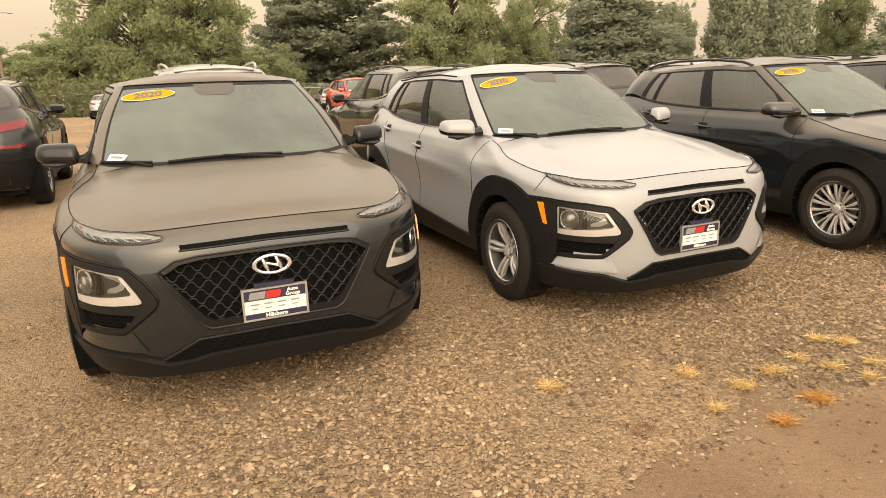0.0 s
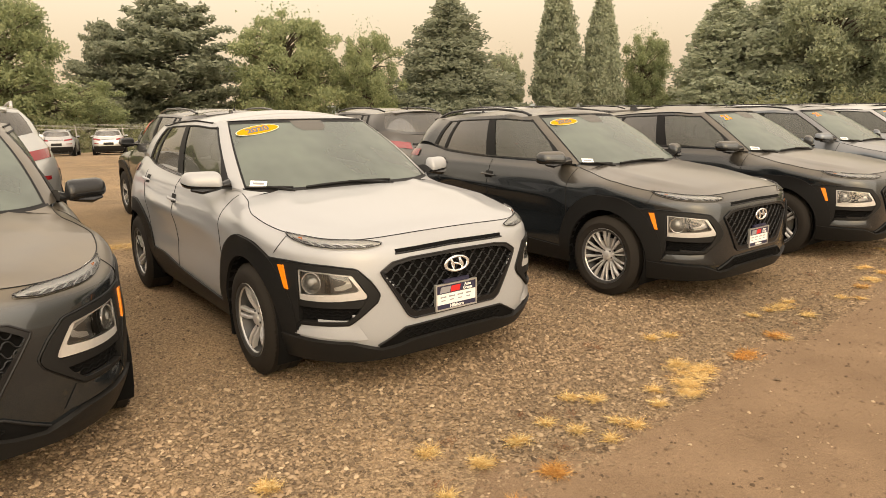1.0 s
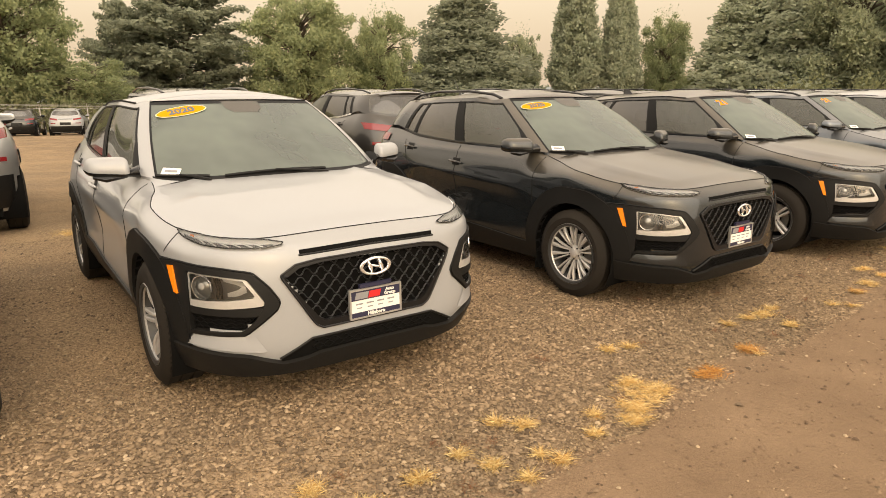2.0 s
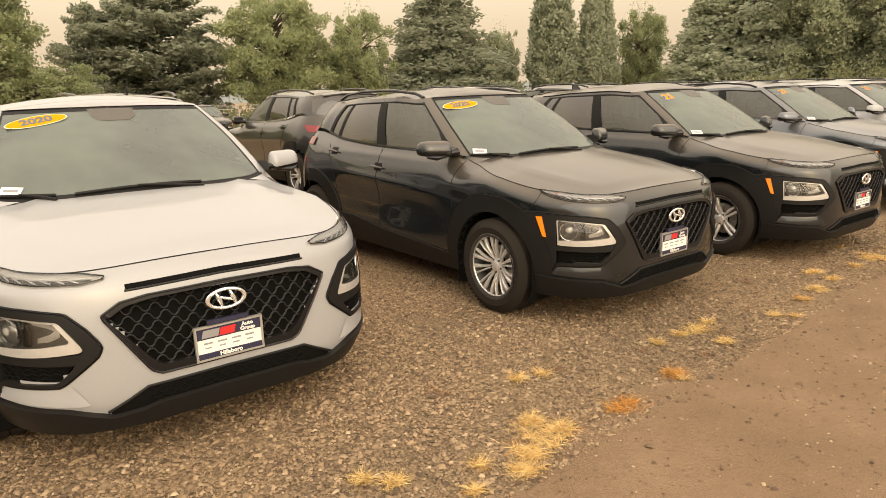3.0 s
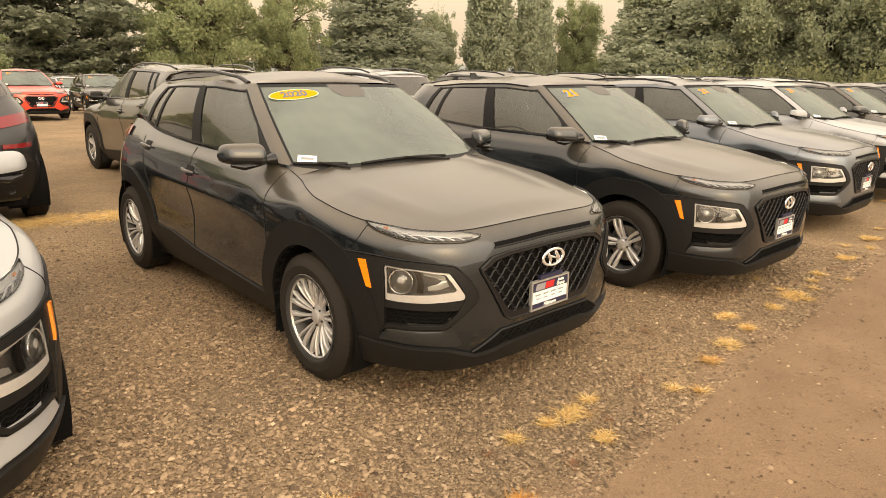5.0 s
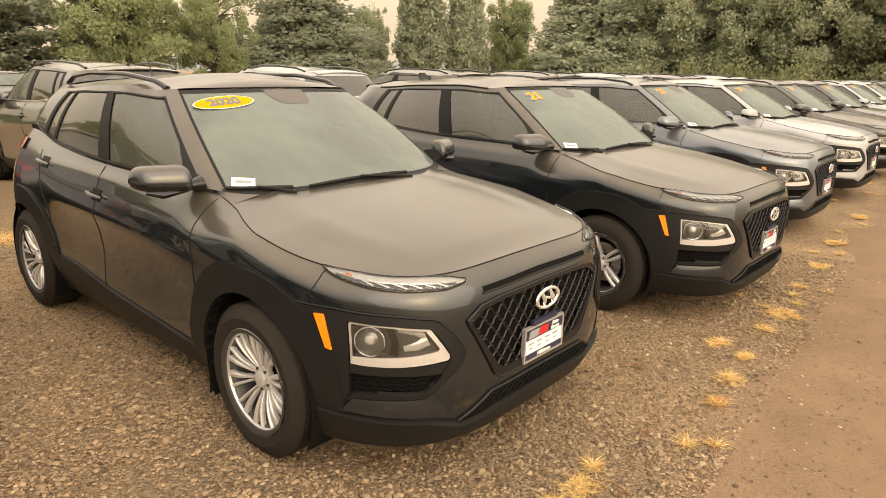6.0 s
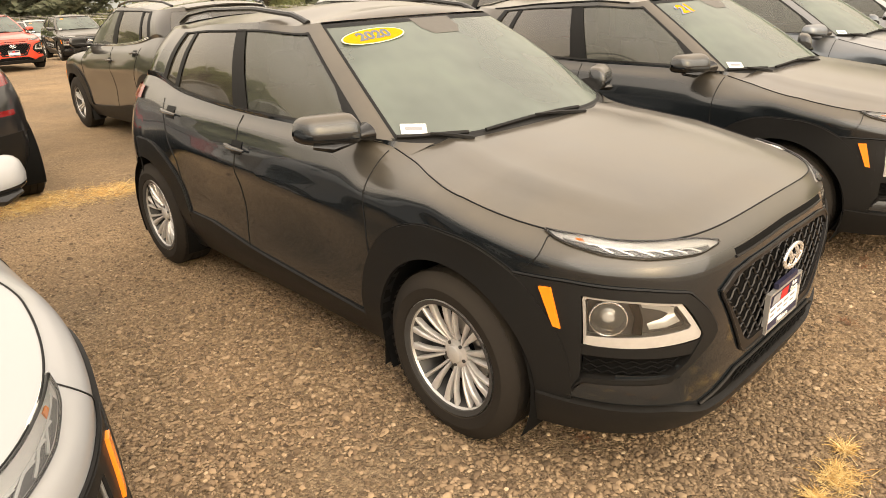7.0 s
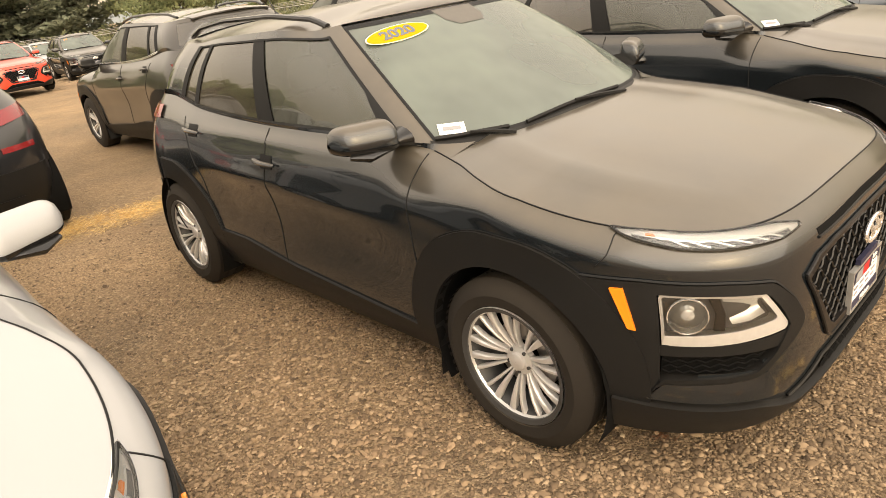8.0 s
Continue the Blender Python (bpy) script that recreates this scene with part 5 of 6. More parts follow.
def on_glass(cb, me, g0, t0, off, tilt=0.0):
    """Lays a flat mesh on the windshield, its middle at contour place g0 (negative: the car's right) and height t0."""
    me = me.copy()
    s = 1 if g0 >= 0 else -1
    c = Vector(cb.at(abs(g0), t0, off, s))
    along = (Vector(cb.at(abs(g0) + 0.02, t0, off, s)) - Vector(cb.at(abs(g0) - 0.02, t0, off, s))).normalized() * (1 if s > 0 else -1)
    up = (Vector(cb.at(abs(g0), t0 + 0.05, off, s)) - Vector(cb.at(abs(g0), t0 - 0.05, off, s))).normalized()
    nrm = along.cross(up).normalized()
    up = nrm.cross(along)
    lean = Matrix.Rotation(radians(tilt), 3, "Z")
    for v in me.vertices:
        p = lean @ v.co
        bow = -0.10 * p.x * p.x
        v.co = c + along * p.x + up * p.y + nrm * (p.z + bow)
    return me


def disc_mesh(name, a, b, z, n=36):
    g = Geo()
    g.grid([[(a * r * math.cos(2 * math.pi * k / n), b * r * math.sin(2 * math.pi * k / n), z) for k in range(n)] for r in (0.001, 0.4, 0.75, 1.0)], True)
    return g.mesh(name)


def sheet_mesh(name, w, h, z=0.0):
    g = Geo()
    g.grid([[(x, y, z) for x in np.linspace(-w / 2, w / 2, 5)] for y in np.linspace(-h / 2, h / 2, 5)])
    return g.mesh(name)


R_TYRE = 0.328


def crossover(name, m, coat, wheels="fan", rails=True, mark="2020", mirror_black=False, label="", detail=True, lean=8.0):
    """A compact crossover at the pose m, whose origin is the ground under the front axle."""
    def build():
        sh, parts = body_parts(CROSSOVER, 2.60, R_TYRE, 0.380, True, not detail)
        return sh, parts + front_parts(sh) + side_parts(sh) + rear_parts(sh, False)

    sh, parts = cached(("crossover", detail), build)
    if not detail:
        parts = [q for q in parts if q[0] not in ("plate_lettering", "headlight_shelf", "lamp_divider", "plate_print", "intake_mesh", "cladding_seam", "arch_seam", "vent_ledge")]
    cb = cached("cabin", lambda: Cabin(CROSS_LOW, CROSS_HIGH))
    parts = parts + cached(("belt", detail), lambda: belt_parts(sh, cb)) + cached(("cabin_parts", rails), lambda: cabin_parts(cb, rails))
    return assemble(name, m, parts, coat, wheels, 2.60, 0.79, R_TYRE, cb, mark, mirror_black, label, lean, detail)


def assemble(name, m, parts, coat, wheels, wheelbase, track, r, cb, mark, mirror_black, label, lean=8.0, detail=False):
    base = new(name)
    base.empty_display_size = 0.3
    tagged(base, label, "car", "parked cars")
    made = {}
    under = dict(light_guide="headlight", headlight_shelf="headlight", turn_bulb="headlight", headlight_lens="headlight", headlight_bezel="headlight", lamp_bezel="lamp_cluster", projector="lamp_cluster",
                 projector_lens="lamp_cluster", reflector_bowl="lamp_cluster", lamp_brow="lamp_cluster", cluster_lens="lamp_cluster", lamp_divider="lamp_cluster",
                 grille_frame="grille", grille_mesh="grille", intake_mesh="lower_intake", intake_frame="lower_intake", intake_bar="side_intake", emblem_bar="emblem",
                 plate_frame="dealer_plate", plate_tab="dealer_plate", plate_panel="dealer_plate", plate_lettering="dealer_plate", lamp_shelf="lamp_cluster", arch_seam="wheel_arch_trim", cladding_seam="corner_cladding", plate_band="dealer_plate", plate_logo="dealer_plate", plate_print="dealer_plate", mirror_base="mirror", mirror_skirt="mirror",
                 glass_border="windshield", sensor_housing="windshield", vent_ledge="vent_slit")
    for pname, me, key, plabel in parts:
        mat = PAINTS[coat] if key == "paint" else MAT[key]
        if pname == "mirror" and mirror_black:
            mat = MAT["gloss_black"]
        up = made.get(under.get(pname), base)
        made[pname] = place(pname, me, mat, up, plabel)
        if pname == "plate_print":
            made[pname]["kind"] = "stuff"
    for hx in (0.0, -wheelbase):
        for s in (1, -1):
            w = new("wheel")
            w.parent = base
            w.matrix_basis = pose(hx, s * track, r, 0, 0, 0 if s < 0 else 180) @ pose(0, 0, 0, 0, 31 * (hx < 0) + 17 * s, 0)
            wp = cached(("wheel", wheels, r), lambda: wheel_parts(r, 0.222 if wheels == "fan" else 0.212, wheels))
            for pname, me, key, plabel in wp:
                if not detail and pname in ("tread_block", "wheel_nut", "brake_caliper", "brake_disc"):
                    continue
                ob = place(pname, me, MAT[key], w, plabel)
                if pname in ("tread_block", "wheel_nut"):
                    ob["kind"] = "stuff"
    if mark:
        g0, t0 = cached("oval_spot", lambda: glass_spot(cb, -0.913, -0.400, 1.384))
        if mark == "2020":
            for pname, key, mk in (("year_sticker", "sticker_edge", lambda: disc_mesh("oval_edge", 0.160, 0.058, 0.0)), ("sticker_face", "sticker", lambda: disc_mesh("oval", 0.153, 0.052, 0.0015)), ("sticker_lettering", "sticker_text", lambda: text_mesh("2020", 0.082))):
                me = cached(("glass", pname, mark, lean), lambda: on_glass(cb, mk(), g0, t0, 0.0035 if pname != "sticker_lettering" else 0.0065, lean))
                ob = place(pname, me, MAT[key], made["windshield"], "yellow oval year sticker" if pname == "year_sticker" else "")
        else:
            me = cached(("glass", mark), lambda: on_glass(cb, text_mesh(mark, 0.135), g0, t0, 0.0035, 8.0))
            place("year_sticker", me, MAT["sticker"], made["windshield"], "yellow year numerals")
            me = cached(("glass", mark, "back"), lambda: on_glass(cb, shifted(text_mesh(mark, 0.135), -0.016, -0.004), g0, t0, 0.0020, 8.0))
            place("numeral_shadow", me, MAT["blue_mark"], made["windshield"], "pale blue backing numerals")
        spot = cached("paper_spot", lambda: glass_spot(cb, -0.43, -0.615, 1.070))
        me = cached(("glass", "paper"), lambda: on_glass(cb, sheet_mesh("paper", 0.105, 0.055), *spot, 0.004))
        place("paper_notice", me, MAT["paper"], made["windshield"], "white paper notice")
        me = cached(("glass", "paper_print"), lambda: on_glass(cb, sheet_mesh("paper_print", 0.07, 0.018), *spot, 0.006))
        place("notice_print", me, MAT["print_grey"], made["windshield"])
        me = cached(("glass", "paper2"), lambda: on_glass(cb, sheet_mesh("paper2", 0.045, 0.06), 0.62, 0.22, -0.004))
        place("window_decal", me, MAT["paper"], made["windshield"])
    base.matrix_basis = m
    return base


def shifted(me, dx, dy):
    me.transform(Matrix.Translation((dx, dy, 0)))
    return me


def scaled(me, sx, sy, sz):
    m2 = me.copy()
    m2.materials.clear()
    m2.transform(Matrix.Diagonal((sx, sy, sz, 1)))
    return m2


def sport_utility(name, m, coat, wheels="fan", label=""):
    """A larger sport utility car at the pose m."""
    def build():
        sh, parts = body_parts(CROSSOVER, 2.60, R_TYRE, 0.380, True, True)
        parts = parts + front_parts(sh) + side_parts(sh) + rear_parts(sh, True)
        parts += cabin_parts(cached("cabin", lambda: Cabin(CROSS_LOW, CROSS_HIGH)), True)
        parts += belt_parts(sh, cached("cabin", lambda: Cabin(CROSS_LOW, CROSS_HIGH)))
        swap = dict(belt_moulding="chrome", corner_cladding="paint", skid_plate="cladding", tailgate_strip="gloss_black")
        skip = ("grille_mesh", "intake_mesh", "intake_bar", "light_guide", "cladding_seam", "arch_seam", "vent_ledge", "plate_tab", "plate_panel", "plate_lettering", "dealer_plate", "plate_frame", "plate_band", "plate_logo", "plate_print")
        return [(n, scaled(me, 1.045, 1.03, 1.065), swap.get(n, k), lab) for n, me, k, lab in parts if n not in skip]

    cb = cached("cabin", lambda: Cabin(CROSS_LOW, CROSS_HIGH))
    return assemble(name, m, cached("sport_utility", build), coat, wheels, 2.717, 0.82, 0.349, cb, "", False, label)


# ---- ground, lane, gravel and straw ----
HEAD = 28.0
EDGE, ALONG = Vector((1.9, 2.50, 0)), Vector((math.cos(radians(31.4)), math.sin(radians(31.4)), 0))
ACROSS = Vector((-ALONG.y, ALONG.x, 0))


def terrain(x, y):
    """The lot is level and falls away gently towards the fence."""
    return -0.03 * min(max(y - 26.0, 0.0), 45.0)


def steps(lo, hi, near):
    """Grid lines, close together near the lot and wide far out."""
    return sorted(set([round(v, 2) for v in np.linspace(-near, near, 41)] + [lo, lo / 3, lo / 9, hi / 9, hi / 3, hi]))


ground = new("ground", Geo().grid([[(x, y, terrain(x, y)) for x in steps(-2500, 2500, 90)] for y in steps(-2500, 2500, 90)]).mesh("ground", 60))
ground.data.materials.append(MAT["gravel"])
tagged(ground, "brown crushed gravel lot with bare dirt", "ground", kind="structure")

rng = np.random.default_rng(4)
lane_rows = []
for k in range(241):
    p = EDGE + ALONG * (-30 + k * 0.25)
    wob = 0.10 * math.sin(k * 0.7) + 0.07 * math.sin(k * 1.9 + 1) + rng.uniform(-0.05, 0.05)
    lane_rows.append([tuple(p + ACROSS * (wob + d) + Vector((0, 0, h))) for d, h in ((0.10, -0.002), (0.0, 0.004), (-1.5, 0.006), (-3.5, 0.006), (-6.5, 0.006))])
lane = new("road", Geo().grid(lane_rows).mesh("road", 60))
lane.data.materials.append(MAT["dirt"])
tagged(lane, "packed brown dirt lane beside the parked cars", "dirt road", kind="structure")


def pieces(name, mat, base, place_xyz, scale, spin, tilt, jitter, label, category):
    """Many loose pieces in one mesh: base is (verts, faces)."""
    bv, bf = np.array(base[0], float), np.array(base[1])
    n, k = len(place_xyz), len(bv)
    v = bv[None] * scale[:, None, :] * (1 + jitter * rng.uniform(-1, 1, (n, k, 3)))
    ct, st = np.cos(tilt)[:, None], np.sin(tilt)[:, None]
    y, z = v[..., 1] * ct - v[..., 2] * st, v[..., 1] * st + v[..., 2] * ct
    v = np.stack([v[..., 0], y, z], -1)
    c, s = np.cos(spin)[:, None], np.sin(spin)[:, None]
    x, y = v[..., 0] * c - v[..., 1] * s, v[..., 0] * s + v[..., 1] * c
    v = np.stack([x, y, v[..., 2]], -1) + place_xyz[:, None, :]
    f = (bf[None] + (np.arange(n) * k)[:, None, None]).reshape(-1, bf.shape[1])
    me = bpy.data.meshes.new(name)
    me.vertices.add(n * k)
    me.vertices.foreach_set("co", v.reshape(-1))
    me.loops.add(f.size)
    me.loops.foreach_set("vertex_index", f.reshape(-1))
    me.polygons.add(len(f))
    me.polygons.foreach_set("loop_start", np.arange(len(f)) * bf.shape[1])
    me.update(calc_edges=True)
    me.validate()
    me.materials.append(mat)
    return tagged(new(name, me), label, category, kind="stuff")


STONE = ([(1, 0, -0.3), (0.3, 0.95, -0.3), (-0.8, 0.6, -0.3), (-0.8, -0.6, -0.3), (0.3, -0.95, -0.3), (0.40, 0.25, 0.8), (-0.35, -0.15, 0.65)],
         [(0, 1, 5), (1, 2, 5), (2, 6, 5), (2, 3, 6), (3, 4, 6), (4, 5, 6), (4, 0, 5)])


def scatter(n, along, across):
    a, b = rng.uniform(*along, n), rng.uniform(*across, n)
    return np.stack([EDGE.x + ALONG.x * a + ACROSS.x * b, EDGE.y + ALONG.y * a + ACROSS.y * b, np.zeros(n)], 1)


near = np.concatenate([scatter(105000, (-1.6, 3.6), (-0.06, 3.3)), scatter(40000, (-3.2, 5.6), (-0.06, 4.4)), scatter(32000, (-3.8, -1.5), (-0.5, 3.2)), scatter(42000, (-1.6, 3.4), (3.2, 6.6)), scatter(30000, (3.4, 7.5), (-0.06, 2.2))])
mid = scatter(11000, (-6.0, 14.0), (-0.10, 8.0))
loose = scatter(2600, (-3.0, 14.0), (-5.0, -0.1))
spots = np.concatenate([near, mid, loose])
bare = np.sin(spots[:, 0] * 2.1 + 0.8 * np.sin(spots[:, 1] * 1.7)) + np.sin(spots[:, 1] * 2.9 + 1.3 * np.sin(spots[:, 0] * 1.3)) + 0.5 * np.sin(spots[:, 0] * 6.1 + spots[:, 1] * 4.7)
spots = spots[rng.uniform(0, 1, len(spots)) > np.clip((bare - 0.5) * 0.7, 0, 0.70)]
cnt = len(spots)
coarse_ = 1.0 + 0.16 * np.sin(spots[:, 0] * 1.3 + 2.0 * np.sin(spots[:, 1] * 0.9)) - 0.10 * np.clip((spots - np.array(EDGE)) @ np.array(ACROSS) - 0.6, 0, 2.0)
size = (np.exp(rng.normal(math.log(0.0055), 0.46, cnt)) * coarse_).clip(0.003, 0.018)
spots[:, 2] = size * 0.18 + 0.004
pieces("gravel_stones", MAT["stones"], STONE, spots, np.stack([size * rng.uniform(0.9, 1.5, cnt), size * rng.uniform(0.7, 1.1, cnt), size * rng.uniform(0.40, 0.75, cnt)], 1),
       rng.uniform(0, 6.28, cnt), rng.uniform(-0.5, 0.5, cnt), 0.22, "loose grey and tan crushed stones", "gravel")

pebble = scatter(9000, (-2.0, 7.0), (-2.4, 0.03))
big = np.exp(rng.normal(math.log(0.0042), 0.45, 9000)).clip(0.003, 0.017)
pebble[:, 2] = 0.008
pieces("lane_pebbles", MAT["pebbles"], STONE, pebble, np.stack([big * 1.2, big, big * 0.7], 1), rng.uniform(0, 6.28, 9000), rng.uniform(-0.4, 0.4, 9000), 0.25, "dark loose pebbles on the dirt lane", "pebbles")

BLADE = ([(-0.5, 0, 0), (0.5, 0, 0), (0.3, 0.5, 0.12), (-0.3, 0.5, 0.12), (0, 1, 0.10)], [(0, 1, 2), (0, 2, 3), (3, 2, 4)])


def tufts(name, mat, centres, radius, count, length, lift, label, category):
    c = np.repeat(centres, count, 0)
    n = len(c)
    r = np.repeat(radius, count) * np.abs(rng.normal(0, 0.6, n))
    a = rng.uniform(0, 6.28, n)
    c = c + np.stack([r * np.cos(a), r * np.sin(a), rng.uniform(0.003, 0.016, n)], 1)
    ln = length * rng.uniform(0.35, 1.3, n)
    return pieces(name, mat, BLADE, c, np.stack([rng.uniform(0.0010, 0.0023, n), ln, ln], 1), rng.uniform(0, 6.28, n), lift * np.clip(rng.normal(0.15, 0.4, n), -0.15, 1.0), 0.1, label, category)


patches = [(1.33, 2.73, 0.055), (1.54, 2.59, 0.070), (1.75, 2.73, 0.060), (1.93, 2.89, 0.042), (2.05, 2.80, 0.054), (2.18, 2.69, 0.036), (2.15, 3.15, 0.053), (2.29, 3.10, 0.068),
           (2.35, 2.79, 0.040), (2.56, 2.98, 0.035), (2.62, 3.15, 0.036), (2.99, 3.91, 0.050), (3.14, 3.93, 0.042), (2.93, 3.46, 0.075), (2.95, 3.31, 0.150), (2.86, 3.20, 0.085), (3.05, 3.36, 0.070), (2.78, 3.06, 0.070), (0.67, 2.58, 0.072),
           (4.28, 4.35, 0.088), (4.42, 4.46, 0.046), (4.14, 4.30, 0.048), (4.32, 4.13, 0.056), (3.94, 4.21, 0.042), (5.55, 4.91, 0.080), (5.29, 4.71, 0.047), (5.86, 5.31, 0.075),
           (5.85, 5.10, 0.050), (6.30, 5.40, 0.058), (6.63, 5.56, 0.112), (7.26, 5.99, 0.067), (4.89, 4.47, 0.027), (1.36, 2.38, 0.034), (7.9, 6.35, 0.09), (8.8, 6.9, 0.10), (10.2, 7.75, 0.12)]
for k in range(26):
    p = EDGE + ALONG * rng.uniform(-1.2, 16) + ACROSS * (abs(rng.normal(0.05, 0.28)) - 0.02)
    patches.append((p.x, p.y, rng.uniform(0.012, 0.026)))


def straw(name, mat, where, label):
    spots_, rad_ = [], []
    for x, y, w in where:
        wide = max(0.004, w - 0.030)
        for k in range(int(1 + 125 * w)):
            u, v = rng.normal(0, wide * 0.62), rng.normal(0, wide * 0.45)
            spots_.append((x + ALONG.x * u + ACROSS.x * v, y + ALONG.y * u + ACROSS.y * v, 0.0))
            rad_.append(rng.uniform(0.012, 0.036) * (1.6 if w > 0.08 else 1.0))
    tufts(name, mat, np.array(spots_), np.array(rad_), 44, 0.066, 0.5, label, "dry grass")


straw("straw_tufts", MAT["straw"], patches, "dry yellow straw tufts along the lane edge")
straw("orange_straw", MAT["rust_straw"], [(3.40, 3.50, 0.10), (3.81, 3.78, 0.072), (1.83, 2.47, 0.080), (1.59, 2.26, 0.052), (5.30, 4.72, 0.04)], "rust orange dry grass along the lane edge")
line = np.array([(-1.6 + 0.028 * k, 8.15 + 0.0125 * k + 0.10 * math.sin(k * 0.21), 0.0) for k in range(150)])
tufts("straw_strip", MAT["straw"], line + rng.normal(0, 0.12, line.shape) * (1, 1, 0), np.full(150, 0.24), 110, 0.09, 0.4, "strip of dry yellow straw behind the cars", "dry grass")
weeds = np.concatenate([scatter(22, (-1.0, 7.0), (0.1, 0.9)), [(0.98, 2.17, 0), (1.03, 2.22, 0), (3.68, 4.95, 0), (3.59, 4.82, 0), (3.89, 4.95, 0), (4.11, 3.98, 0), (4.42, 4.26, 0)]])
tufts("dull_weeds", MAT["weed"], weeds, np.full(len(weeds), 0.05), 40, 0.04, 0.8, "low dull red weeds in the gravel", "weeds")

# ---- parked cars ----


def facing(x, y, heading=HEAD):
    """A car that looks towards the lane."""
    return pose(x, y, terrain(x, y), 0, 0, heading - 90)


def away(x, y, heading=HEAD):
    """A car that turns its tail to the lane."""
    return pose(x, y, terrain(x, y), 0, 0, heading + 90)


crossover("crossover_car", facing(-0.97, 3.20, 27.5), "dusty", "twin", False, "2020", True, "dark grey crossover car with yellow year sticker, on gravel")
crossover("crossover_car", facing(1.251, 4.297, 27.8), "white", "twin", False, "2020", False, "white crossover car with black trim and yellow year sticker", lean=17.0)
crossover("crossover_car", facing(3.92, 5.44), "graphite", "fan", True, "2020", False, "dusty dark grey crossover car with black roof rails")
crossover("crossover_car", facing(6.26, 6.48, 27.0), "graphite", "twin", False, "21", False, "dark grey crossover car with yellow 21 on the windshield")
NAMES = dict(steel="steel blue", white="white", graphite="dark grey", black="black", silver="silver", brown="dark bronze", red="red")
row = (("steel", "fan", True), ("white", "twin", False), ("graphite", "fan", True), ("black", "twin", False), ("white", "fan", True), ("silver", "twin", False), ("graphite", "fan", True), ("white", "twin", True), ("steel", "fan", False))
for k, (coat, wh, rl) in enumerate(row):
    crossover("crossover_car", facing(8.74 + 2.36 * k, 8.10 + 1.26 * k), coat, wh, rl, "21", False, NAMES[coat] + " crossover car parked in the row on gravel", k < 2)
back_row = ((-7.49, 9.96, "black"), (-4.50, 10.86, "silver"), (-1.51, 11.68, "black"), (1.06, 13.78, "brown"), (3.70, 14.86, "white"), (6.30, 15.96, "graphite"),
            (8.90, 17.06, "graphite"), (11.5, 18.16, "white"), (14.1, 19.26, "black"), (16.7, 20.36, "silver"))
for x, y, coat in back_row:
    tall = x == -4.50
    car = sport_utility("sport_utility_car", away(x, y) @ Matrix.Diagonal((1.04, 1.03, 1.065, 1) if tall else (1, 1, 1, 1)), coat, "twin", NAMES[coat] + (" tall sport utility car with silver roof rails" if tall else " sport utility car parked behind the front row"))
    for part in car.children:
        if tall and part.name.startswith("roof_rail"):
            part.material_slots[0].link = "OBJECT"
            part.material_slots[0].material = MAT["satin"]
far_row = ((-4.1, 25.4, "red", 30), (-3.05, 30.6, "graphite", 24), (-5.37, 36.3, "white", 40), (-9.2, 43.5, "silver", 30))
for x, y, coat, h in far_row:
    crossover("crossover_car", facing(x, y, h), coat, "twin", True, "21", False, NAMES[coat] + " crossover car parked by the far fence", False)
for x, y, coat in ((-15.7, 45.0, "white"), (-13.1, 45.8, "silver"), (-18.0, 44.3, "graphite"), (-20.8, 43.6, "white"), (-10.4, 46.6, "white"), (-24.0, 42.7, "silver")):
    sport_utility("sport_utility_car", away(x, y, 15), coat, "twin", NAMES[coat] + " sport utility car parked by the far fence")


# ---- fence, pole, ridge and trees ----
def fence(x0, y0, x1, y1, n):
    base = tagged(new("chain_link_fence"), "grey chain link fence with barbed wire on top", "fence")
    a, b = Vector((x0, y0, 0)), Vector((x1, y1, 0))
    post = Geo().tube([(0, 0, -0.1), (0, 0, 1.85)], 0.045, 8).tube([(0, 0, 1.85), (0, -0.14, 2.12)], 0.02, 6).mesh("post")
    tops = []
    for k in range(n + 1):
        p = a.lerp(b, k / n)
        p.z = terrain(p.x, p.y)
        tops.append(p)
        ob = place("post", post, MAT["galvanised"], base)
        ob.matrix_basis = pose(p.x, p.y, p.z)
    up = lambda h, d=0.0: [(p.x, p.y - d, p.z + h) for p in tops]
    place("top_rail", Geo().tube(up(1.80), 0.024, 6).mesh("top_rail"), MAT["galvanised"], base)
    for h, d in ((1.92, 0.05), (2.02, 0.09), (2.11, 0.13)):
        place("barbed_wire", Geo().tube(up(h, d), 0.010, 4).mesh("barbed_wire"), MAT["galvanised"], base)
    g, span = Geo(), (b - a).length
    cols = int(span / 0.22)
    for k in range(cols):
        for lean in (1, -1):
            p, q = a.lerp(b, k / cols), a.lerp(b, min(1, max(0, (k + lean * 8) / cols)))
            g.tube([(p.x, p.y, terrain(p.x, p.y) + 0.03), (q.x, q.y, terrain(q.x, q.y) + 1.79)], 0.0028, 3, False)
    tagged(place("wire_mesh", g.mesh("wire_mesh", 0, False), MAT["galvanised"], base), kind="stuff")


fence(-70, 50, 34, 58, 32)

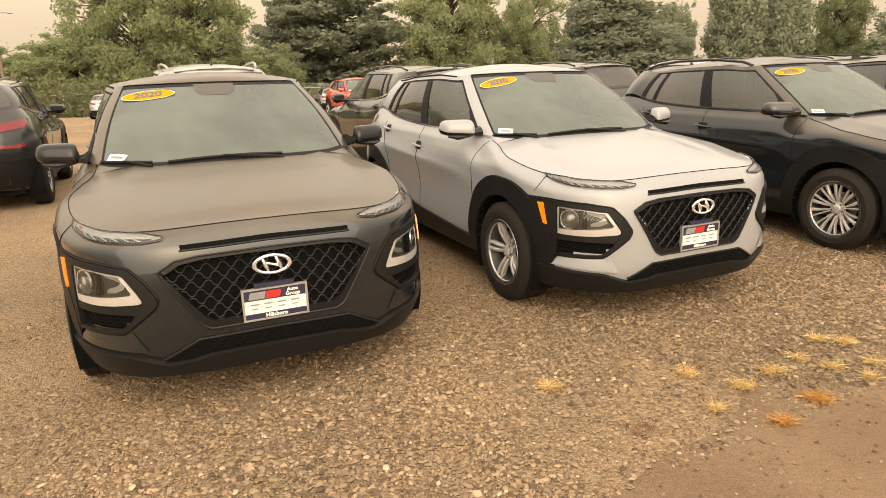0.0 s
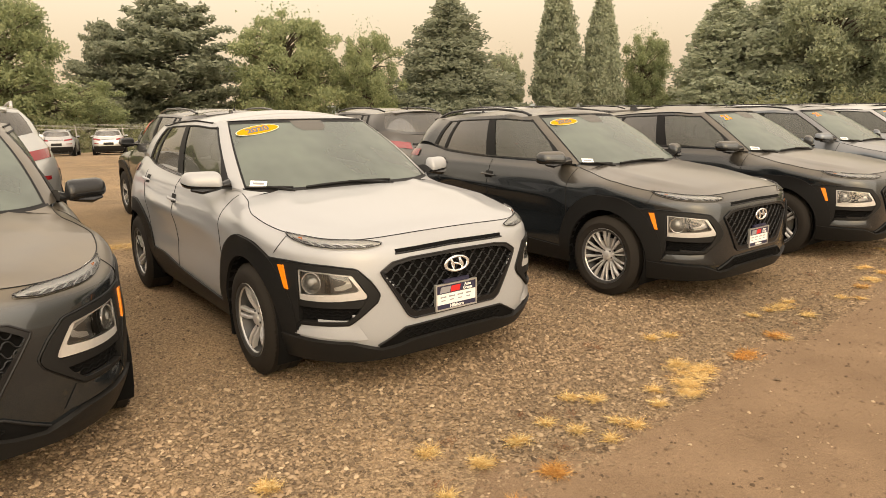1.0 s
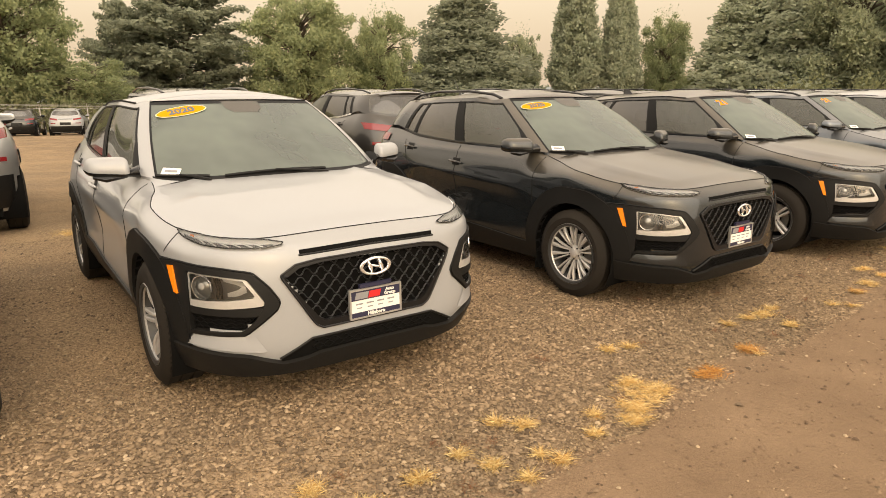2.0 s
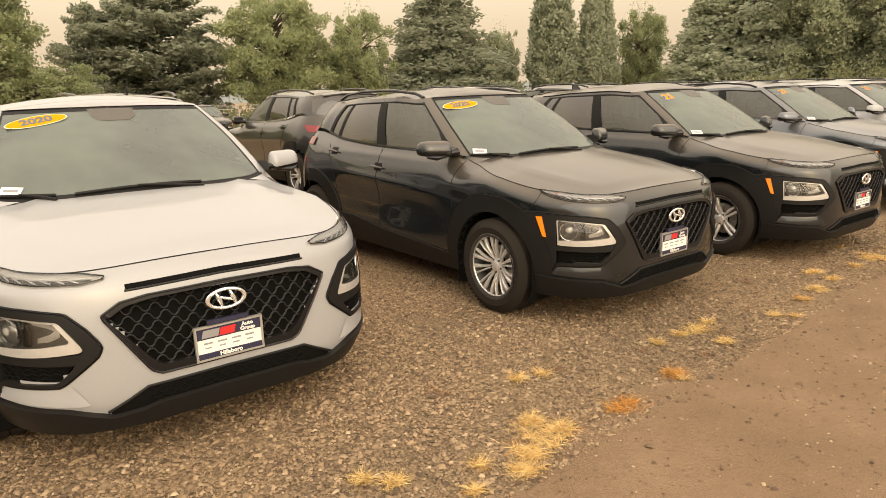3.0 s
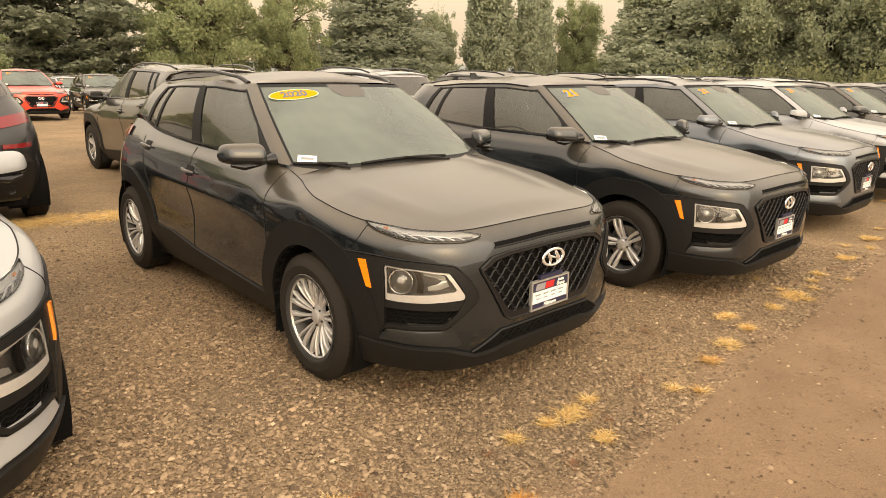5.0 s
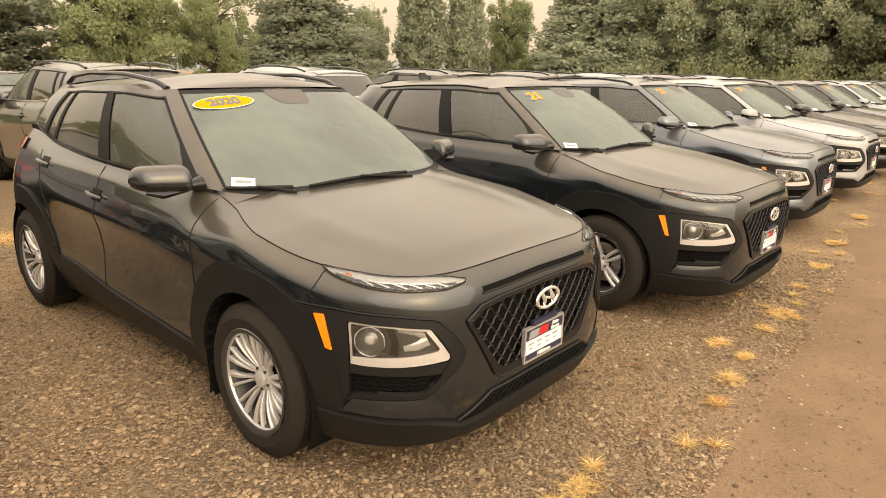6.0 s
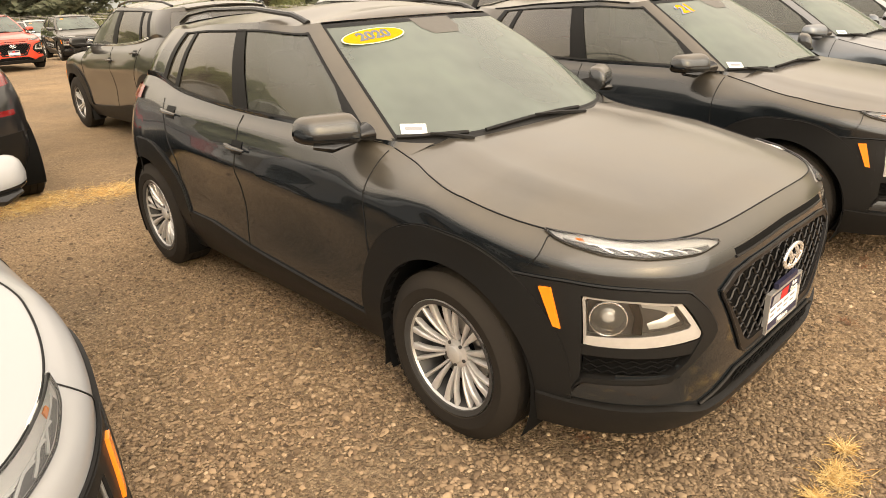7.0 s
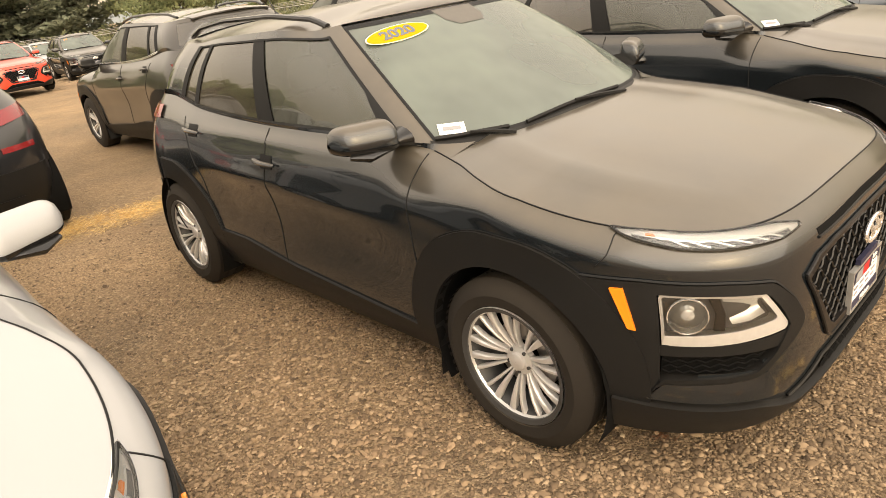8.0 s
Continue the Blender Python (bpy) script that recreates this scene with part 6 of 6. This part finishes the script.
pole = tagged(new("utility_pole"), "grey wooden utility pole with a lamp arm", "pole")
place("shaft", Geo().tube([(0, 0, -0.3), (0, 0, 4), (0, 0, 8.4)], [0.16, 0.14, 0.11], 10).mesh("shaft"), MAT["wood"], pole)
place("lamp_arm", Geo().tube([(0, 0, 8.0), (0.7, 0, 8.3), (1.3, 0, 8.25)], 0.04, 6).mesh("lamp_arm"), MAT["galvanised"], pole)
place("lamp_head", Geo().tube([(1.2, 0, 8.26), (1.5, 0, 8.22), (1.75, 0, 8.18)], [0.07, 0.13, 0.08], 8, True, 0.5).mesh("lamp_head"), MAT["galvanised"], pole)
pole.matrix_basis = pose(-38.5, 52.0, terrain(-38, 52))

ridge = Geo()
rows = []
for t in np.linspace(0, 1, 9):
    rows.append([(1700 * math.sin(a), 1700 * math.cos(a) + 500 * t, -3 + (34 + 9 * math.sin(3 * a + 1) + 4 * math.sin(11 * a)) * math.sin(math.pi * t * 0.5) ** 0.8) for a in np.linspace(-1.3, 1.5, 90)])
ridge_ob = new("backdrop_ridge", ridge.grid(rows).mesh("backdrop_ridge", 60))
ridge_ob.data.materials.append(MAT["hill"])
tagged(ridge_ob, "low hazy blue ridge in the distance", "hill", kind="structure")

LEAF = ([(-0.55, 0, 0.06), (0.55, 0.1, -0.06), (0.05, 1.05, 0.08)], [(0, 1, 2)])


def cards(pts, size, seed):
    """Leaf clumps at pts, turned every way: one vertex and face array."""
    r = np.random.default_rng(seed)
    n = len(pts)
    bv, bf = np.array(LEAF[0]), np.array(LEAF[1])
    v = bv[None] * size[:, None, None] * r.uniform(0.7, 1.3, (n, 1, 3))
    for a, b in ((0, 1), (1, 2), (0, 2)):
        t = r.uniform(0, 6.28, n)
        c, s = np.cos(t)[:, None], np.sin(t)[:, None]
        x, y = v[..., a] * c - v[..., b] * s, v[..., a] * s + v[..., b] * c
        v[..., a], v[..., b] = x, y
    v = v + np.array(pts)[:, None, :]
    return v.reshape(-1, 3), (bf[None] + (np.arange(n) * 3)[:, None, None]).reshape(-1, 3)


def mesh_from(name, v, f):
    me = bpy.data.meshes.new(name)
    me.from_pydata(v.tolist(), [], f.tolist())
    return me


def broad_tree(seed, spread):
    """Trunk with limbs and a crown of leaf clumps, one unit high."""
    r = np.random.default_rng(seed)
    trunk = Geo().tube([(0, 0, -0.03), (0.006, 0, 0.2), (-0.01, 0.01, 0.45), (0.005, 0, 0.8)], [0.022, 0.017, 0.012, 0.004], 8)
    pts = []
    for k in range(135):
        h = r.uniform(0.08, 0.74)
        a = r.uniform(0, 6.28)
        reach = spread * 0.5 * (0.55 + 0.45 * math.sin(math.pi * min(1, (h - 0.05) / 0.8))) * r.uniform(0.35, 1.0)
        tip = Vector((math.cos(a) * reach, math.sin(a) * reach, min(0.95, h + r.uniform(0.02, 0.22))))
        trunk.tube([(0, 0, h), tuple(Vector((0, 0, h)).lerp(tip, 0.5) + Vector((0, 0, 0.02))), tuple(tip)], [0.009, 0.005, 0.002], 5)
        blob = r.uniform(0.045, 0.095) * (1.2 - 0.4 * tip.z)
        m = int(300 * (blob / 0.07) ** 2)
        d = r.normal(0, 1, (m, 3))
        d /= np.linalg.norm(d, axis=1)[:, None]
        pts.append(np.array(tip) + d * blob * r.uniform(0.35, 1.15, (m, 1)) * (1, 1, 0.8))
    top = r.normal(0, 1, (420, 3)) * (spread * 0.11, spread * 0.11, 0.07) + (0, 0, 0.88)
    pts = np.concatenate(pts + [top])
    v, f = cards(pts, r.uniform(0.009, 0.020, len(pts)), seed)
    return trunk.mesh("trunk"), mesh_from("crown", v, f)


def fir_tree(seed, spread, habit):
    """Trunk with whorls of boughs, one unit high. habit: fir, pine (open flat layers) or column."""
    r = np.random.default_rng(seed)
    trunk = Geo().tube([(0, 0, -0.03), (0, 0, 0.5), (0, 0, 0.98)], [0.018, 0.011, 0.002], 8)
    pts, sizes = [], []
    levels, boughs, density = dict(fir=(46, 11, 190), pine=(30, 6, 310), column=(50, 9, 200))[habit]
    for lv in np.linspace(0.05, 0.985, levels):
        form = dict(fir=(1 - lv) ** 0.82, pine=(1 - lv ** 2.2) ** 0.7, column=min(1.0, 3 * lv + 0.5) * (1 - lv ** 1.5) ** 0.8)[habit]
        reach = spread * 0.5 * form + 0.006
        turn_ = r.uniform(0, 6.28)
        for k in range(boughs):
            a = turn_ + 6.28 * (k + r.uniform(-0.35, 0.35)) / boughs
            ln = reach * (r.uniform(0.75, 1.12) if habit == "column" else r.uniform(0.40, 1.25))
            rise = dict(fir=r.uniform(-0.06, 0.0), pine=r.uniform(-0.02, 0.07), column=r.uniform(0.05, 0.12))[habit]
            m = max(8, int(density * ln / spread * 2))
            t = r.uniform(0.12, 1, m) ** (0.6 if habit == "pine" else 0.72)
            side = r.normal(0, 0.16 if habit == "pine" else 0.19, m) * ln * (1.1 - t * 0.5)
            x, y = math.cos(a) * t * ln - math.sin(a) * side, math.sin(a) * t * ln + math.cos(a) * side
            z = lv + r.uniform(-0.008, 0.008) + rise * t * ln / 0.2 + 0.03 * t * t * ln / 0.2 + r.normal(0, 0.012 if habit == "pine" else 0.015, m)
            pts.append(np.stack([x, y, z], 1))
            sizes.append(r.uniform(0.010, 0.020, m) * (1.2 if habit == "pine" else 1.0))
            if k < 3:
                trunk.tube([(0, 0, lv), (math.cos(a) * ln * 0.9, math.sin(a) * ln * 0.9, lv + rise * ln / 0.2)], [0.004, 0.001], 4)
    pts = np.concatenate(pts)
    v, f = cards(pts, np.concatenate(sizes), seed)
    return trunk.mesh("trunk"), mesh_from("crown", v, f)


KINDS = dict(
    broad=[broad_tree(11, 0.86), broad_tree(12, 0.80)],
    fir=[fir_tree(21, 0.60, "fir"), fir_tree(22, 0.52, "fir")],
    pine=[fir_tree(31, 0.66, "pine"), fir_tree(32, 0.60, "pine")],
    column=[fir_tree(41, 0.36, "column"), fir_tree(42, 0.36, "column")],
)
TREE_TEXT = dict(broad="broad-leaved tree with a full green crown", fir="tall dark green conifer with drooping boughs", pine="dark layered pine with open flat boughs", column="narrow columnar conifer with upswept boughs, smoke haze in its pale colour")


def tree(kind, which, bearing, dist, height, width, leaf):
    """A tree seen from the lot's corner at that bearing in degrees."""
    x, y = 1.0 + dist * math.sin(radians(bearing)), 0.4 + dist * math.cos(radians(bearing))
    trunk, crown = KINDS[kind][which]
    ob = tagged(new(kind + "_tree" if kind != "broad" else "broadleaf_tree"), TREE_TEXT[kind], "tree", "trees behind the lot")
    place("trunk", trunk, MAT["bark"], ob)
    place("crown", crown, MAT[leaf], ob)
    fuller = {"broad": 1.15, "fir": 1.30, "pine": 1.32, "column": 1.0}[kind]
    native = {"broad": 0.86, "fir": 0.44, "pine": 0.56, "column": 0.36}[kind]
    ob.matrix_basis = pose(x, y, terrain(x, y), 0, 0, 77 * which + 13 * bearing) @ Matrix.Diagonal((width * fuller / native, width * fuller / native, height, 1))


BROAD = [(-52, 80, 15, 15), (-45, 78, 17, 16), (-38.5, 76, 7, 10), (-33, 74, 8, 9), (-28.5, 74, 16, 10.5), (-24.4, 68, 14.5, 11), (-19.5, 66, 6.5, 8),
         (-3.4, 78, 15, 11.5), (3.4, 80, 13.2, 7.6), (26.4, 95, 14, 7), (29.6, 88, 6.5, 6)]
BROAD_FAR = [(15.0, 100, 12.5, 5.6), (40.0, 80, 15.5, 12), (44.5, 78, 15.5, 12), (50, 76, 15.5, 13), (55, 75, 15, 13), (60, 74, 14, 13), (66, 74, 14, 13), (72, 74, 13, 13)]
FIR = [(10.3, 86, 18, 12.5), (32.6, 86, 17, 11), (36.6, 84, 18.5, 11), (42.0, 88, 16, 10), (47.5, 90, 16, 10), (57.5, 88, 16, 11)]
COLUMN = [(19.4, 90, 21.5, 7.2), (23.0, 92, 19.5, 6.2), (7.0, 96, 11, 5)]
PINE = [(-16.9, 84, 13.5, 6.5), (-12.2, 82, 16, 13)]
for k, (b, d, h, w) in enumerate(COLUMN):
    tree("column", k % 2, b, d, h, w, "needle_haze")
for k, (b, d, h, w) in enumerate(BROAD):
    tree("broad", k % 2, b, d, h, w, "leaf")
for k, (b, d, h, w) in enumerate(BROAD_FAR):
    tree("broad", k % 2, b, d, h, w, "leaf_haze")
# firs past bearing 30 wear the paler colour with haze painted in
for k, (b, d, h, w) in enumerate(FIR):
    tree("fir", k % 2, b, d, h, w, "needle_haze" if b > 30 else "needle")
for k, (b, d, h, w) in enumerate(PINE):
    tree("pine", k % 2, b, d, h, w, "needle")

r = np.random.default_rng(9)
pts = []
for k in range(330):
    b = radians(r.uniform(-50, 75))
    d = r.uniform(60, 72)
    x, y = 1 + d * math.sin(b), d * math.cos(b)
    hh = r.uniform(1.0, 2.6) * (1.5 if b < -0.3 or b > 0.6 else 1.0)
    q = r.normal(0, 1, (300, 3))
    q /= np.linalg.norm(q, axis=1)[:, None]
    pts.append(np.array((x, y, terrain(x, y) + hh * 0.3)) + q * (1.6, 1.6, hh * 0.75) * r.uniform(0.5, 1.1, (300, 1)))
pts = np.concatenate(pts)
v, f = cards(pts, r.uniform(0.14, 0.34, len(pts)), 5)
hedge = new("roadside_brush", mesh_from("roadside_brush", v, f))
hedge.data.materials.append(MAT["brush"])
tagged(hedge, "tangled green brush below the trees", "bushes", kind="stuff")
